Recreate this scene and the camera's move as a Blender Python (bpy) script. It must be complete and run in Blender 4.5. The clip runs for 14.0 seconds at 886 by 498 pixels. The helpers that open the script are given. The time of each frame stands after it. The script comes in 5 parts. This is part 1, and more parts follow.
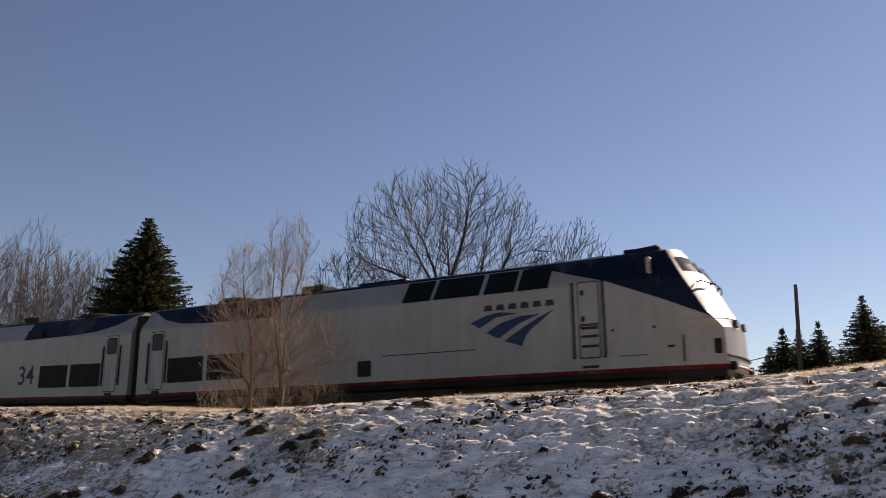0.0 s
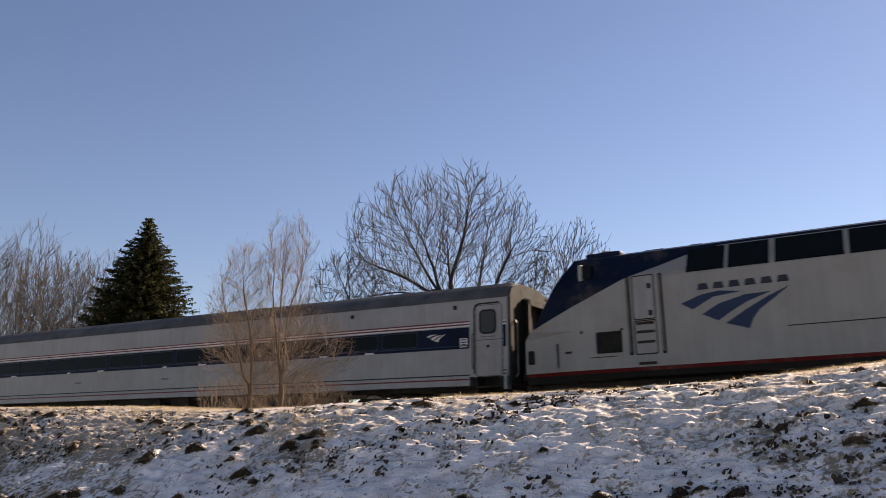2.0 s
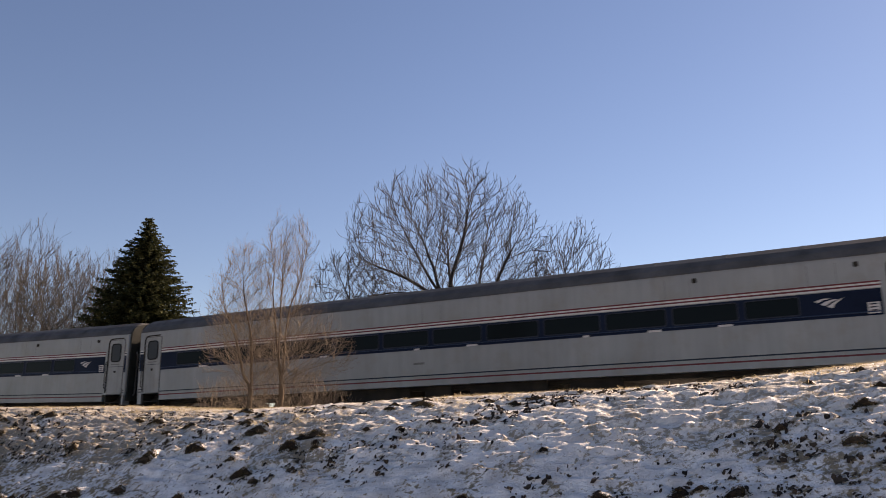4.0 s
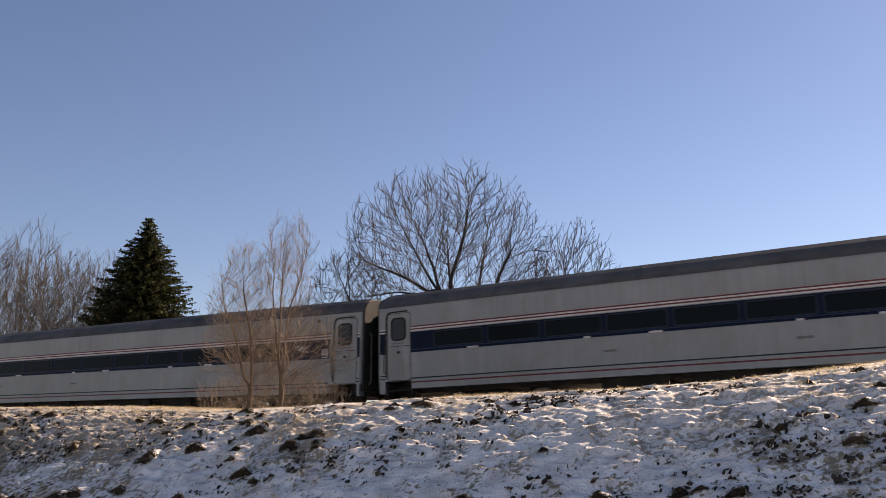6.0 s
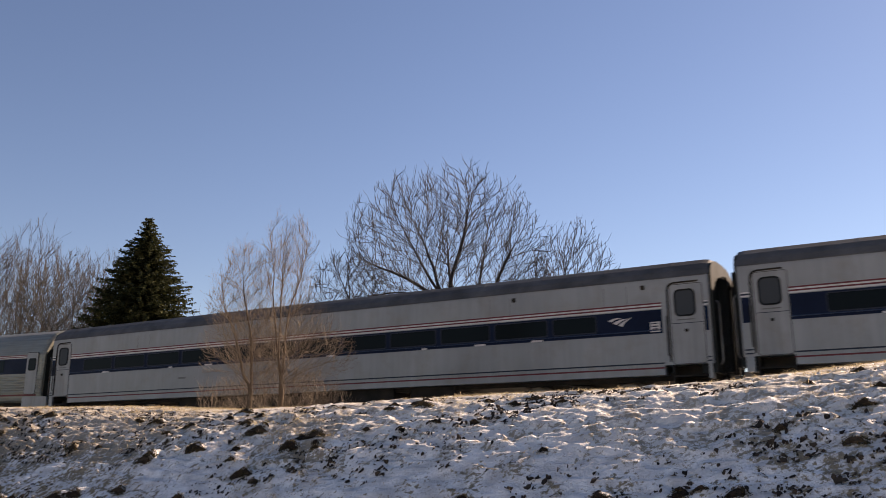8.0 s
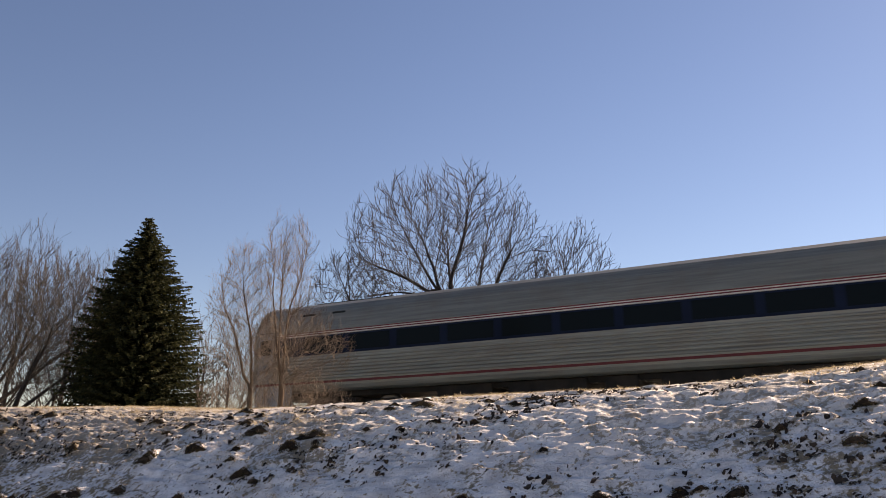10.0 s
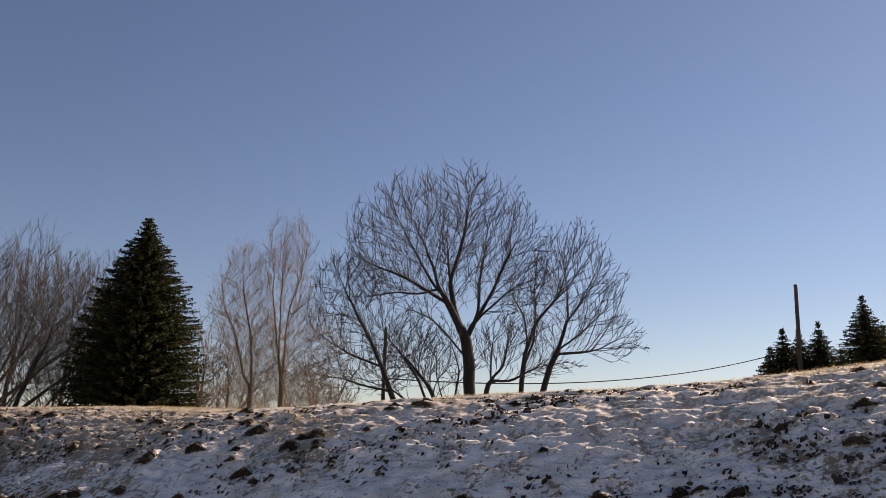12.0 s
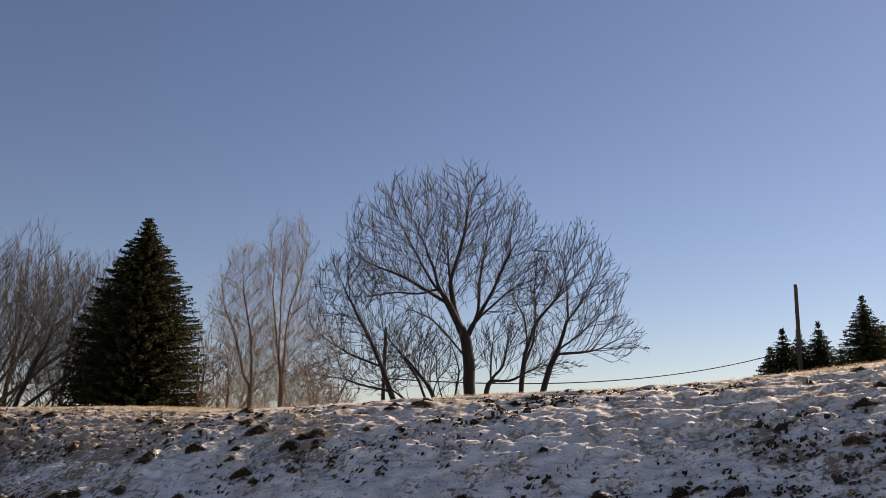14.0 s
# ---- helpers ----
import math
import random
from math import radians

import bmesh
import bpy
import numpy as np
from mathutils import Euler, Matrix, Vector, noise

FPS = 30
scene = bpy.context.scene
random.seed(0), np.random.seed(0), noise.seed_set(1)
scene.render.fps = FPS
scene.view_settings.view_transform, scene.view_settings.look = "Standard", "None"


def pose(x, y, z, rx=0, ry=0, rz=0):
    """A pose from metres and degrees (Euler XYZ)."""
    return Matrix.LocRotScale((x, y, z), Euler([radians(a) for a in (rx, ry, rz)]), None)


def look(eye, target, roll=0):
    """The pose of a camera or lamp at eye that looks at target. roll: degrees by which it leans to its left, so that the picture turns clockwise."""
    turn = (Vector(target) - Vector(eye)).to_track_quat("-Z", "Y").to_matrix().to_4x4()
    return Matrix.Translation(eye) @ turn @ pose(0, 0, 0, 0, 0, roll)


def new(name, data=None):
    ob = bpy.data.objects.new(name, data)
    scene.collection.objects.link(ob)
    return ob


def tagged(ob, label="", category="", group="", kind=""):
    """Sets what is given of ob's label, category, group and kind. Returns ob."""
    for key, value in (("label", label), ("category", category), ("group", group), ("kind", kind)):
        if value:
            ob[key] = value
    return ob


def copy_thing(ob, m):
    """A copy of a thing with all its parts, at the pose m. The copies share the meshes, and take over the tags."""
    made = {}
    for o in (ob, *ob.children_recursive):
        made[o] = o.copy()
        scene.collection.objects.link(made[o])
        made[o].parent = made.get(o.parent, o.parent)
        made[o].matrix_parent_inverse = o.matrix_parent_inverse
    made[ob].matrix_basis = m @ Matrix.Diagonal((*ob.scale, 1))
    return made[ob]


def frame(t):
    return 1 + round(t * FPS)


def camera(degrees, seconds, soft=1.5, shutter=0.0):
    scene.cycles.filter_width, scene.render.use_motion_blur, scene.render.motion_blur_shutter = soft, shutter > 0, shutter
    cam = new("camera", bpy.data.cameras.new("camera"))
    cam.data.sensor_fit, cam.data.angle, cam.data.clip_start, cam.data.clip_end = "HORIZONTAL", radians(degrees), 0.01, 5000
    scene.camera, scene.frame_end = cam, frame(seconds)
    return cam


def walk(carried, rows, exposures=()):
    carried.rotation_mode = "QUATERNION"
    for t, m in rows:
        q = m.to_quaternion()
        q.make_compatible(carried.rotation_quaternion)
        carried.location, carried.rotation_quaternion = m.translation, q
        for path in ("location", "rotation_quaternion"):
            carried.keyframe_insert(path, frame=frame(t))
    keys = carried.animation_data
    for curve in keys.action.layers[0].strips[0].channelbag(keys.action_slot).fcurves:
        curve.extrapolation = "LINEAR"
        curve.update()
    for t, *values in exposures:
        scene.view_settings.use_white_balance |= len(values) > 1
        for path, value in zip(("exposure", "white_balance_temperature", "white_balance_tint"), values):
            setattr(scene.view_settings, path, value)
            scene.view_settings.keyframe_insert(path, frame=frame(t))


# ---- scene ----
# Lens and standpoint: a camera on a stand at the foot of the bank, tilted up.
EYE = 1.6
cam = camera(56.0, 14.0, soft=0.6, shutter=0.12)
CAM_POSE = pose(0, 0, EYE, 90 + 12.93, 0, 0)
# the clip's camera opens up while the dark train fills its view
EXPOSURES = [(t, e + 0.06, 7200, 25) for t, e in ((0.0, 0.67), (0.5, 0.94), (1.0, 1.05), (1.5, 1.08), (3.0, 1.05), (8.2, 1.05), (10.3, 0.95), (11.0, 0.7), (12.0, 0.6), (14.0, 0.6))]
walk(cam, [(0.0, CAM_POSE), (14.0, CAM_POSE)], exposures=EXPOSURES)

# ---- light ----
SUN_AZ, SUN_EL = 50.0, 31.0          # degrees to the right of +y, above the horizon
world = bpy.data.worlds.new("world")
scene.world = world
world.use_nodes = True
wn = world.node_tree
sky = wn.nodes.new("ShaderNodeTexSky")
sky.sky_type = 'NISHITA'
sky.sun_disc = False
sky.sun_elevation = radians(SUN_EL)
sky.sun_rotation = radians(SUN_AZ)
sky.altitude = 300.0
sky.air_density, sky.dust_density, sky.ozone_density = 1.0, 0.1, 3.0
wn.nodes["Background"].inputs["Strength"].default_value = 0.056
wn.links.new(sky.outputs[0], wn.nodes["Background"].inputs["Color"])
sun = new("sun", bpy.data.lights.new("sun", 'SUN'))
sun.data.energy, sun.data.angle, sun.data.color = 5.0, radians(0.53), (1.0, 0.87, 0.68)
az, el = radians(SUN_AZ), radians(SUN_EL)
SUN_DIR = Vector((math.sin(az) * math.cos(el), math.cos(az) * math.cos(el), math.sin(el)))
sun.matrix_world = look(SUN_DIR * 100, (0, 0, 0))

# ---- plan ----
# The track runs past in a straight line: s metres along it (to the right), u metres away from the camera.
TH = 0.5199
ALONG = Vector((math.cos(TH), -math.sin(TH), 0))
AWAY = Vector((math.sin(TH), math.cos(TH), 0))
U_TRACK = 22.45                      # centre line
RAIL = 2.04                          # top of rail at the lowest point of the dip
PI = math.pi


def plan(s, u, z=0.0):
    return ALONG * s + AWAY * u + Vector((0, 0, z))


def rail_z(s):
    s = min(max(s, -48.0), 5.0)
    return RAIL + 0.0005 * (s + 25.0) ** 2


# ---- materials ----
class Nodes:
    """Small wrapper to write node materials briefly."""

    def __init__(self, name):
        self.m = bpy.data.materials.new(name)
        self.m.use_nodes = True
        self.t = self.m.node_tree
        self.b = self.t.nodes["Principled BSDF"]

    def n(self, kind, **ins):
        node = self.t.nodes.new("ShaderNode" + kind)
        for key, value in ins.items():
            self.put(node, key.replace("_", " "), value)
        return node

    def put(self, node, key, value):
        key = int(key[1:]) if key[0] == "i" and key[1:].isdigit() else key
        if isinstance(value, bpy.types.NodeSocket):
            self.t.links.new(value, node.inputs[key])
        else:
            node.inputs[key].default_value = value

    def set(self, **ins):
        for key, value in ins.items():
            self.put(self.b, key.replace("_", " "), value)
        return self

    def obj(self, generated="Object"):
        return self.n("TexCoord").outputs[generated]

    def noise(self, scale, detail=4.0, vec=None, rough=0.55, stretch=None):
        vec = vec or self.obj()
        if stretch:
            mp = self.n("Mapping", Vector=vec)
            mp.inputs["Scale"].default_value = stretch
            vec = mp.outputs[0]
        return self.n("TexNoise", Vector=vec, Scale=scale, Detail=detail, Roughness=rough).outputs["Fac"]

    def ramp(self, fac, stops, mode='LINEAR'):
        r = self.n("ValToRGB", Fac=fac)
        r.color_ramp.interpolation = mode
        e = r.color_ramp.elements
        while len(e) < len(stops):
            e.new(0.5)
        for el_, (p, c) in zip(e, stops):
            el_.position = p
            el_.color = (c, c, c, 1) if isinstance(c, (int, float)) else (*c, 1)
        return r.outputs["Color"]

    def math(self, op, a, b=0.0, c=0.0):
        node = self.n("Math")
        node.operation = op
        for i, v in enumerate((a, b, c)):
            self.put(node, "i%d" % i, v)
        return node.outputs[0]

    def mix(self, fac, a, b, mode='MIX'):
        node = self.n("MixRGB")
        node.blend_type = mode
        for k, v in (("Fac", fac), ("Color1", a), ("Color2", b)):
            self.put(node, k, v if isinstance(v, (bpy.types.NodeSocket, float, int)) else (*v, 1))
        return node.outputs[0]

    def bump(self, height, strength=0.3, distance=0.02):
        self.put(self.b, "Normal", self.n("Bump", Height=height, Strength=strength, Distance=distance).outputs[0])
        return self

    def xyz(self):
        return self.n("SeparateXYZ", Vector=self.obj()).outputs


def plain(name, color, rough=0.5, metal=0.0, vary=0.25, scale=3.0, grime=None, bump=0.0, gloss=0.5):
    """A surface of one paint or stuff, uneven at two scales."""
    k = Nodes(name)
    dark = tuple(c * (1 - vary) for c in color)
    big = k.ramp(k.noise(scale, 5), [(0.3, 0.0), (0.7, 1.0)])
    fine = k.ramp(k.noise(scale * 18, 3), [(0.3, 0.75), (0.7, 1.0)])
    col = k.mix(big, dark, color)
    col = k.mix(0.5, col, fine, 'MULTIPLY')
    if grime:
        col = k.mix(k.math('MULTIPLY', k.ramp(k.noise(scale * 0.6, 6), [(0.45, 0.0), (0.75, 1.0)]), 0.6), col, grime)
    k.set(Base_Color=col, Metallic=metal, Roughness=k.math('MULTIPLY_ADD', big, -0.15, rough + 0.08))
    k.b.inputs["Specular IOR Level"].default_value = gloss
    if bump:
        k.bump(k.noise(scale * 12, 4), bump, 0.01)
    return k.m


def carbody(name, color, metal, rough, streak=0.1):
    """Dull silver panels: vertical rain streaks, blotches of road dirt, faint oil-canning."""
    k = Nodes(name)
    x, y, z = k.xyz()
    streaks = k.ramp(k.noise(1.0, 5, stretch=(6.0, 6.0, 0.35)), [(0.35, 1.0 - streak), (0.65, 1.0)])
    blot = k.ramp(k.noise(0.55, 4), [(0.3, 0.82), (0.7, 1.0)])
    col = k.mix(1.0, color, streaks, 'MULTIPLY')
    col = k.mix(1.0, col, blot, 'MULTIPLY')
    splash = k.ramp(k.noise(1.3, 7, rough=0.65), [(0.5, 0.0), (0.85, 0.6)])
    col = k.mix(splash, col, (0.17, 0.13, 0.09))
    k.set(Base_Color=col, Metallic=metal, Roughness=k.math('MULTIPLY_ADD', streaks, -0.12, rough + 0.12))
    k.bump(k.noise(0.9, 2, stretch=(1.0, 1.0, 1.4)), 0.25, 0.02)
    return k.m


def loco_paint():
    """Silver sides, blue roof and cab sweep, red sill stripe: the livery's edges follow the length of the body."""
    k = Nodes("locomotive paint")
    x, y, z = k.xyz()
    edge = k.ramp(k.math('DIVIDE', x, 22.0),
                  [(0.0, 0.99), (0.03, 0.95), (0.065, 0.87), (0.11, 0.822), (0.16, 0.805), (0.305, 0.79), (0.306, 0.952),
                   (0.71, 0.952), (0.75, 0.91), (0.78, 0.86), (0.82, 0.80), (0.89, 0.655), (0.945, 0.53), (1.0, 0.42)])
    edge = k.n("SeparateColor", Color=edge).outputs[0]
    # the ramp holds heights over 4.4 m
    blue = k.math('GREATER_THAN', z, k.math('MULTIPLY', edge, 4.4))
    nose = k.math('GREATER_THAN', x, k.math('MULTIPLY_ADD', z, -0.585, 22.10))
    blue = k.math('MULTIPLY', blue, k.math('SUBTRACT', 1.0, nose))
    red = k.math('MULTIPLY', k.math('GREATER_THAN', z, 1.10), k.math('LESS_THAN', z, 1.195))
    streaks = k.ramp(k.noise(1.0, 5, stretch=(5.0, 5.0, 0.4)), [(0.35, 0.9), (0.65, 1.0)])
    blot = k.ramp(k.noise(0.6, 5), [(0.3, 0.84), (0.7, 1.0)])
    silver = k.mix(1.0, (0.235, 0.233, 0.21), streaks, 'MULTIPLY')
    col = k.mix(blue, silver, (0.005, 0.0105, 0.025))
    col = k.mix(red, col, (0.095, 0.006, 0.005))
    col = k.mix(k.math('LESS_THAN', z, 1.10), col, (0.012, 0.012, 0.011))
    col = k.mix(1.0, col, blot, 'MULTIPLY')
    splash = k.ramp(k.noise(1.1, 7, rough=0.65), [(0.5, 0.0), (0.85, 0.6)])
    low = k.math('LESS_THAN', z, 1.10)
    col = k.mix(k.math('MULTIPLY', splash, k.math('MULTIPLY_ADD', low, -0.8, 1.0)), col, (0.15, 0.115, 0.08))
    k.put(k.b, 'Specular IOR Level', k.math('MULTIPLY_ADD', k.math('MAXIMUM', red, k.math('MAXIMUM', blue, low)), -0.4, 0.45))
    k.set(Base_Color=col, Metallic=0.0, Roughness=k.math('MULTIPLY_ADD', streaks, -0.1, 0.46))
    k.bump(k.noise(1.1, 2), 0.2, 0.02)
    return k.m


def glass(name, color, rough=0.08):
    k = Nodes(name)
    k.set(Base_Color=(*color, 1), Roughness=k.math('MULTIPLY_ADD', k.noise(2.0, 3), 0.1, rough), Metallic=0.0)
    k.b.inputs["IOR"].default_value = 1.45
    k.b.inputs["Specular IOR Level"].default_value = 0.05
    return k.m


def fluted(name):
    """Stainless steel, brushed along its length."""
    k = Nodes(name)
    x, y, z = k.xyz()
    grain = k.noise(1.0, 4, stretch=(0.6, 14.0, 14.0))
    col = k.mix(k.ramp(grain, [(0.3, 0.0), (0.7, 1.0)]), (0.165, 0.165, 0.135), (0.265, 0.265, 0.215))
    dirt = k.ramp(k.noise(1.2, 7, rough=0.65), [(0.45, 0.0), (0.85, 0.7)])
    col = k.mix(dirt, col, (0.2, 0.15, 0.1))
    k.set(Base_Color=col, Metallic=0.45, Roughness=k.math('MULTIPLY_ADD', grain, 0.2, 0.38))
    return k.m


def snow_ground():
    """Thin crusted snow over flattened grass: bare brown patches and leaf litter where it has worn through."""
    k = Nodes("thin snow over grass")
    pos = k.n("NewGeometry").outputs["Position"]
    patch = k.noise(0.45, 6, vec=pos, rough=0.62)
    clump = k.noise(3.2, 5, vec=pos, rough=0.6)
    speck = k.noise(20.0, 5, vec=pos, rough=0.65)
    # the snow thins out along the bank towards the trees, painting shade there too
    way = k.n("VectorMath")
    way.operation = 'DOT_PRODUCT'
    k.put(way, "i0", pos)
    way.inputs[1].default_value = ALONG
    thin = k.ramp(k.math('MULTIPLY_ADD', way.outputs["Value"], 0.05, 1.0), [(0.2, 0.26), (0.42, 0.13), (0.6, 0.04), (0.8, 0.0)])
    bare = k.math('ADD', k.math('MULTIPLY', patch, 0.4), k.math('ADD', k.math('MULTIPLY', clump, 0.4), k.math('MULTIPLY', speck, 0.65)))
    off = k.n("VectorMath")
    off.operation = 'DOT_PRODUCT'
    k.put(off, "i0", pos)
    off.inputs[1].default_value = AWAY
    worn = k.ramp(k.math('MULTIPLY', off.outputs["Value"], 0.1), [(0.62, 0.0), (0.74, 0.035), (0.9, 0.05)])
    bare = k.ramp(k.math('ADD', k.math('ADD', bare, thin), worn), [(0.765, 0.0), (0.83, 1.0)])
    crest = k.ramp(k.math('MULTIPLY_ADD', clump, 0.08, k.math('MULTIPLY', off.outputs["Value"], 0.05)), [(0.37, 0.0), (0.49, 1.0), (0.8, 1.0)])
    straw = k.mix(k.ramp(k.noise(40, 4, vec=pos), [(0.3, 0.0), (0.7, 1.0)]), (0.08, 0.055, 0.03), (0.30, 0.23, 0.13))
    crust = k.mix(k.ramp(k.noise(5.0, 5, vec=pos), [(0.35, 0.0), (0.65, 1.0)]), (0.54, 0.515, 0.49), (0.85, 0.82, 0.78))
    dust = k.ramp(k.noise(28.0, 4, vec=pos), [(0.55, 0.0), (0.75, 0.45)])
    crust = k.mix(dust, crust, (0.33, 0.27, 0.2))
    lie = k.n("VectorRotate", Vector=pos)
    lie.rotation_type = 'Z_AXIS'
    lie.inputs["Angle"].default_value = TH
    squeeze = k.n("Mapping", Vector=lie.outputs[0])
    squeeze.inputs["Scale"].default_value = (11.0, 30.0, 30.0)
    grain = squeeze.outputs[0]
    # straw and snow mix along the crest, its colour brightened to read as sunlit
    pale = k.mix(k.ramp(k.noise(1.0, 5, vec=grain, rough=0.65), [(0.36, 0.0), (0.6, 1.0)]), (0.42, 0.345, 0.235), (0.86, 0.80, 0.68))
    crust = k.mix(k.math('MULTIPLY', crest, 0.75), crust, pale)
    bare = k.math('MULTIPLY', bare, k.math('MULTIPLY_ADD', crest, -0.6, 1.0))
    col = k.mix(bare, crust, straw)
    k.set(Base_Color=col, Roughness=k.math('MULTIPLY_ADD', bare, 0.25, 0.6))
    h = k.math('ADD', k.math('MULTIPLY', k.noise(34.0, 4, vec=pos), 0.5), k.math('MULTIPLY', speck, 0.5))
    k.bump(h, 0.8, 0.035)
    return k.m


def bark(name, a, b):
    k = Nodes(name)
    col = k.mix(k.ramp(k.noise(6.0, 6, stretch=(1, 1, 0.25)), [(0.3, 0.0), (0.7, 1.0)]), a, b)
    k.set(Base_Color=col, Roughness=0.85)
    k.bump(k.noise(22.0, 5, stretch=(1, 1, 0.2)), 0.6, 0.03)
    return k.m


def leafy(name, a, b, rough=0.6, glow=0.0):
    k = Nodes(name)
    rnd = k.n("NewGeometry").outputs["Random Per Island"]
    col = k.mix(rnd, a, b)
    col = k.mix(0.6, col, k.ramp(k.noise(0.8, 4), [(0.3, 0.45), (0.7, 1.0)]), 'MULTIPLY')
    k.set(Base_Color=col, Roughness=rough)
    k.b.inputs["Specular IOR Level"].default_value = 0.15
    if glow:
        tr = k.n("BsdfTranslucent", Color=col)
        mx = k.n("MixShader", Fac=glow)
        k.t.links.new(k.b.outputs[0], mx.inputs[1])
        k.t.links.new(tr.outputs[0], mx.inputs[2])
        k.t.links.new(mx.outputs[0], k.t.nodes["Material Output"].inputs["Surface"])
    return k.m


LOCO = loco_paint()
SILVER = carbody("dull silver car side", (0.255, 0.257, 0.248), 0.25, 0.42)
ROOFGREY = plain("weathered grey roof", (0.105, 0.105, 0.105), 0.7, 0.0, 0.5, 1.2, (0.05, 0.047, 0.045), gloss=0.25)
STAINLESS = fluted("fluted stainless steel")
BLUE = plain("deep blue paint", (0.004, 0.011, 0.032), 0.5, 0.0, 0.3, 1.5, gloss=0.1)
LOGO_BLUE = plain("logo blue", (0.014, 0.032, 0.075), 0.5, 0.0, 0.2, 2.0, gloss=0.2)
RED = plain("stripe red", (0.15, 0.02, 0.022), 0.5, 0.0, 0.3, 2.0, gloss=0.3)
WHITE = plain("stripe white", (0.62, 0.58, 0.54), 0.5, 0.0, 0.25, 2.0, gloss=0.3)
LETTER = plain("dark grey-blue lettering", (0.02, 0.025, 0.038), 0.55, 0.0, 0.2, 3.0, gloss=0.2)
UNDER = plain("grimy underframe", (0.03, 0.026, 0.021), 0.8, 0.0, 0.4, 2.5, (0.06, 0.046, 0.031), 0.3, 0.15)
RUBBER = plain("black rubber", (0.012, 0.012, 0.011), 0.75, 0.0, 0.3, 4.0, gloss=0.15)
STEEL = plain("worn steel", (0.25, 0.23, 0.21), 0.45, 0.7, 0.4, 3.0, (0.1, 0.06, 0.035))
GRILLE = plain("black grille", (0.010, 0.011, 0.008), 0.7, 0.0, 0.3, 4.0, (0.02, 0.018, 0.011), 0.0, 0.15)
FAINT = plain("faded stencil grey", (0.13, 0.125, 0.115), 0.6, 0.0, 0.3, 3.0)
ENDGREY = plain("dark grey car end", (0.032, 0.034, 0.03), 0.75, 0.0, 0.4, 2.0, (0.02, 0.018, 0.014), gloss=0.15)
GLASS = glass("tinted window glass", (0.006, 0.009, 0.010))
DOORGLASS = glass("door glass with a pale blind behind", (0.05, 0.054, 0.056))
# base colour lightened to paint the glare on the windscreen
SCREEN = glass("windscreen glass", (0.07, 0.072, 0.07))
DOORGREY = carbody("door panel", (0.262, 0.263, 0.252), 0.25, 0.45, 0.2)
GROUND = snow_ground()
BALLAST = plain("ballast stone", (0.25, 0.23, 0.21), 0.9, 0.0, 0.5, 6.0, (0.1, 0.08, 0.06), 0.8)
BARK_DARK = bark("dark bark", (0.007, 0.006, 0.006), (0.019, 0.016, 0.0145))
BARK_BROWN = bark("brown twig bark", (0.02, 0.0165, 0.0125), (0.05, 0.04, 0.029))
TWIG_TAN = bark("pale tan twig bark", (0.082, 0.06, 0.04), (0.18, 0.132, 0.088))
BARK_TAN = bark("tan sapling bark", (0.075, 0.05, 0.03), (0.18, 0.122, 0.07))
BARK_GREY = bark("grey-brown bark", (0.016, 0.0135, 0.0115), (0.044, 0.036, 0.029))
NEEDLES = leafy("spruce needles", (0.024, 0.032, 0.014), (0.085, 0.086, 0.034), 0.9, 0.22)
STRAW = leafy("dry straw", (0.30, 0.24, 0.14), (0.62, 0.52, 0.34), 0.8, 0.62)
OLD_GRASS = leafy("matted old grass", (0.03, 0.026, 0.014), (0.17, 0.13, 0.065), 0.85, 0.3)
LITTER = leafy("dead leaves", (0.022, 0.017, 0.014), (0.085, 0.06, 0.04), 0.8, 0.1)
POLE_WOOD = bark("weathered pole", (0.035, 0.028, 0.024), (0.085, 0.068, 0.056))


# ---- building helpers ----
def part(name, bm, material, parent=None, label="", smooth=False):
    """Link a bmesh as one mesh object, under a thing or under a part."""
    me = bm if isinstance(bm, bpy.types.Mesh) else bpy.data.meshes.new(name)
    if not isinstance(bm, bpy.types.Mesh):
        bmesh.ops.recalc_face_normals(bm, faces=bm.faces)
        bm.to_mesh(me)
        bm.free()
        me.materials.append(material)
        if smooth:
            me.shade_smooth()
    ob = new(name, me)
    if parent:
        ob.parent = parent
    if label:
        tagged(ob, label)
    return ob


def empty(name, m=None):
    ob = new(name)
    ob.empty_display_size = 0.5
    if m:
        ob.matrix_world = m
    return ob


def box(bm, x0, x1, y0, y1, z0, z1, bevel=0.0):
    if bevel:
        sub = bmesh.new()
        box(sub, x0, x1, y0, y1, z0, z1)
        bmesh.ops.bevel(sub, geom=sub.edges[:], offset=bevel, segments=2, affect='EDGES', profile=0.6)
        tmp = bpy.data.meshes.new("tmp")
        sub.to_mesh(tmp)
        sub.free()
        bm.from_mesh(tmp)
        bpy.data.meshes.remove(tmp)
        return bm
    v = [bm.verts.new((x, y, z)) for x in (x0, x1) for y in (y0, y1) for z in (z0, z1)]
    for f in ((0, 1, 3, 2), (4, 6, 7, 5), (0, 4, 5, 1), (2, 3, 7, 6), (0, 2, 6, 4), (1, 5, 7, 3)):
        bm.faces.new([v[i] for i in f])
    return bm


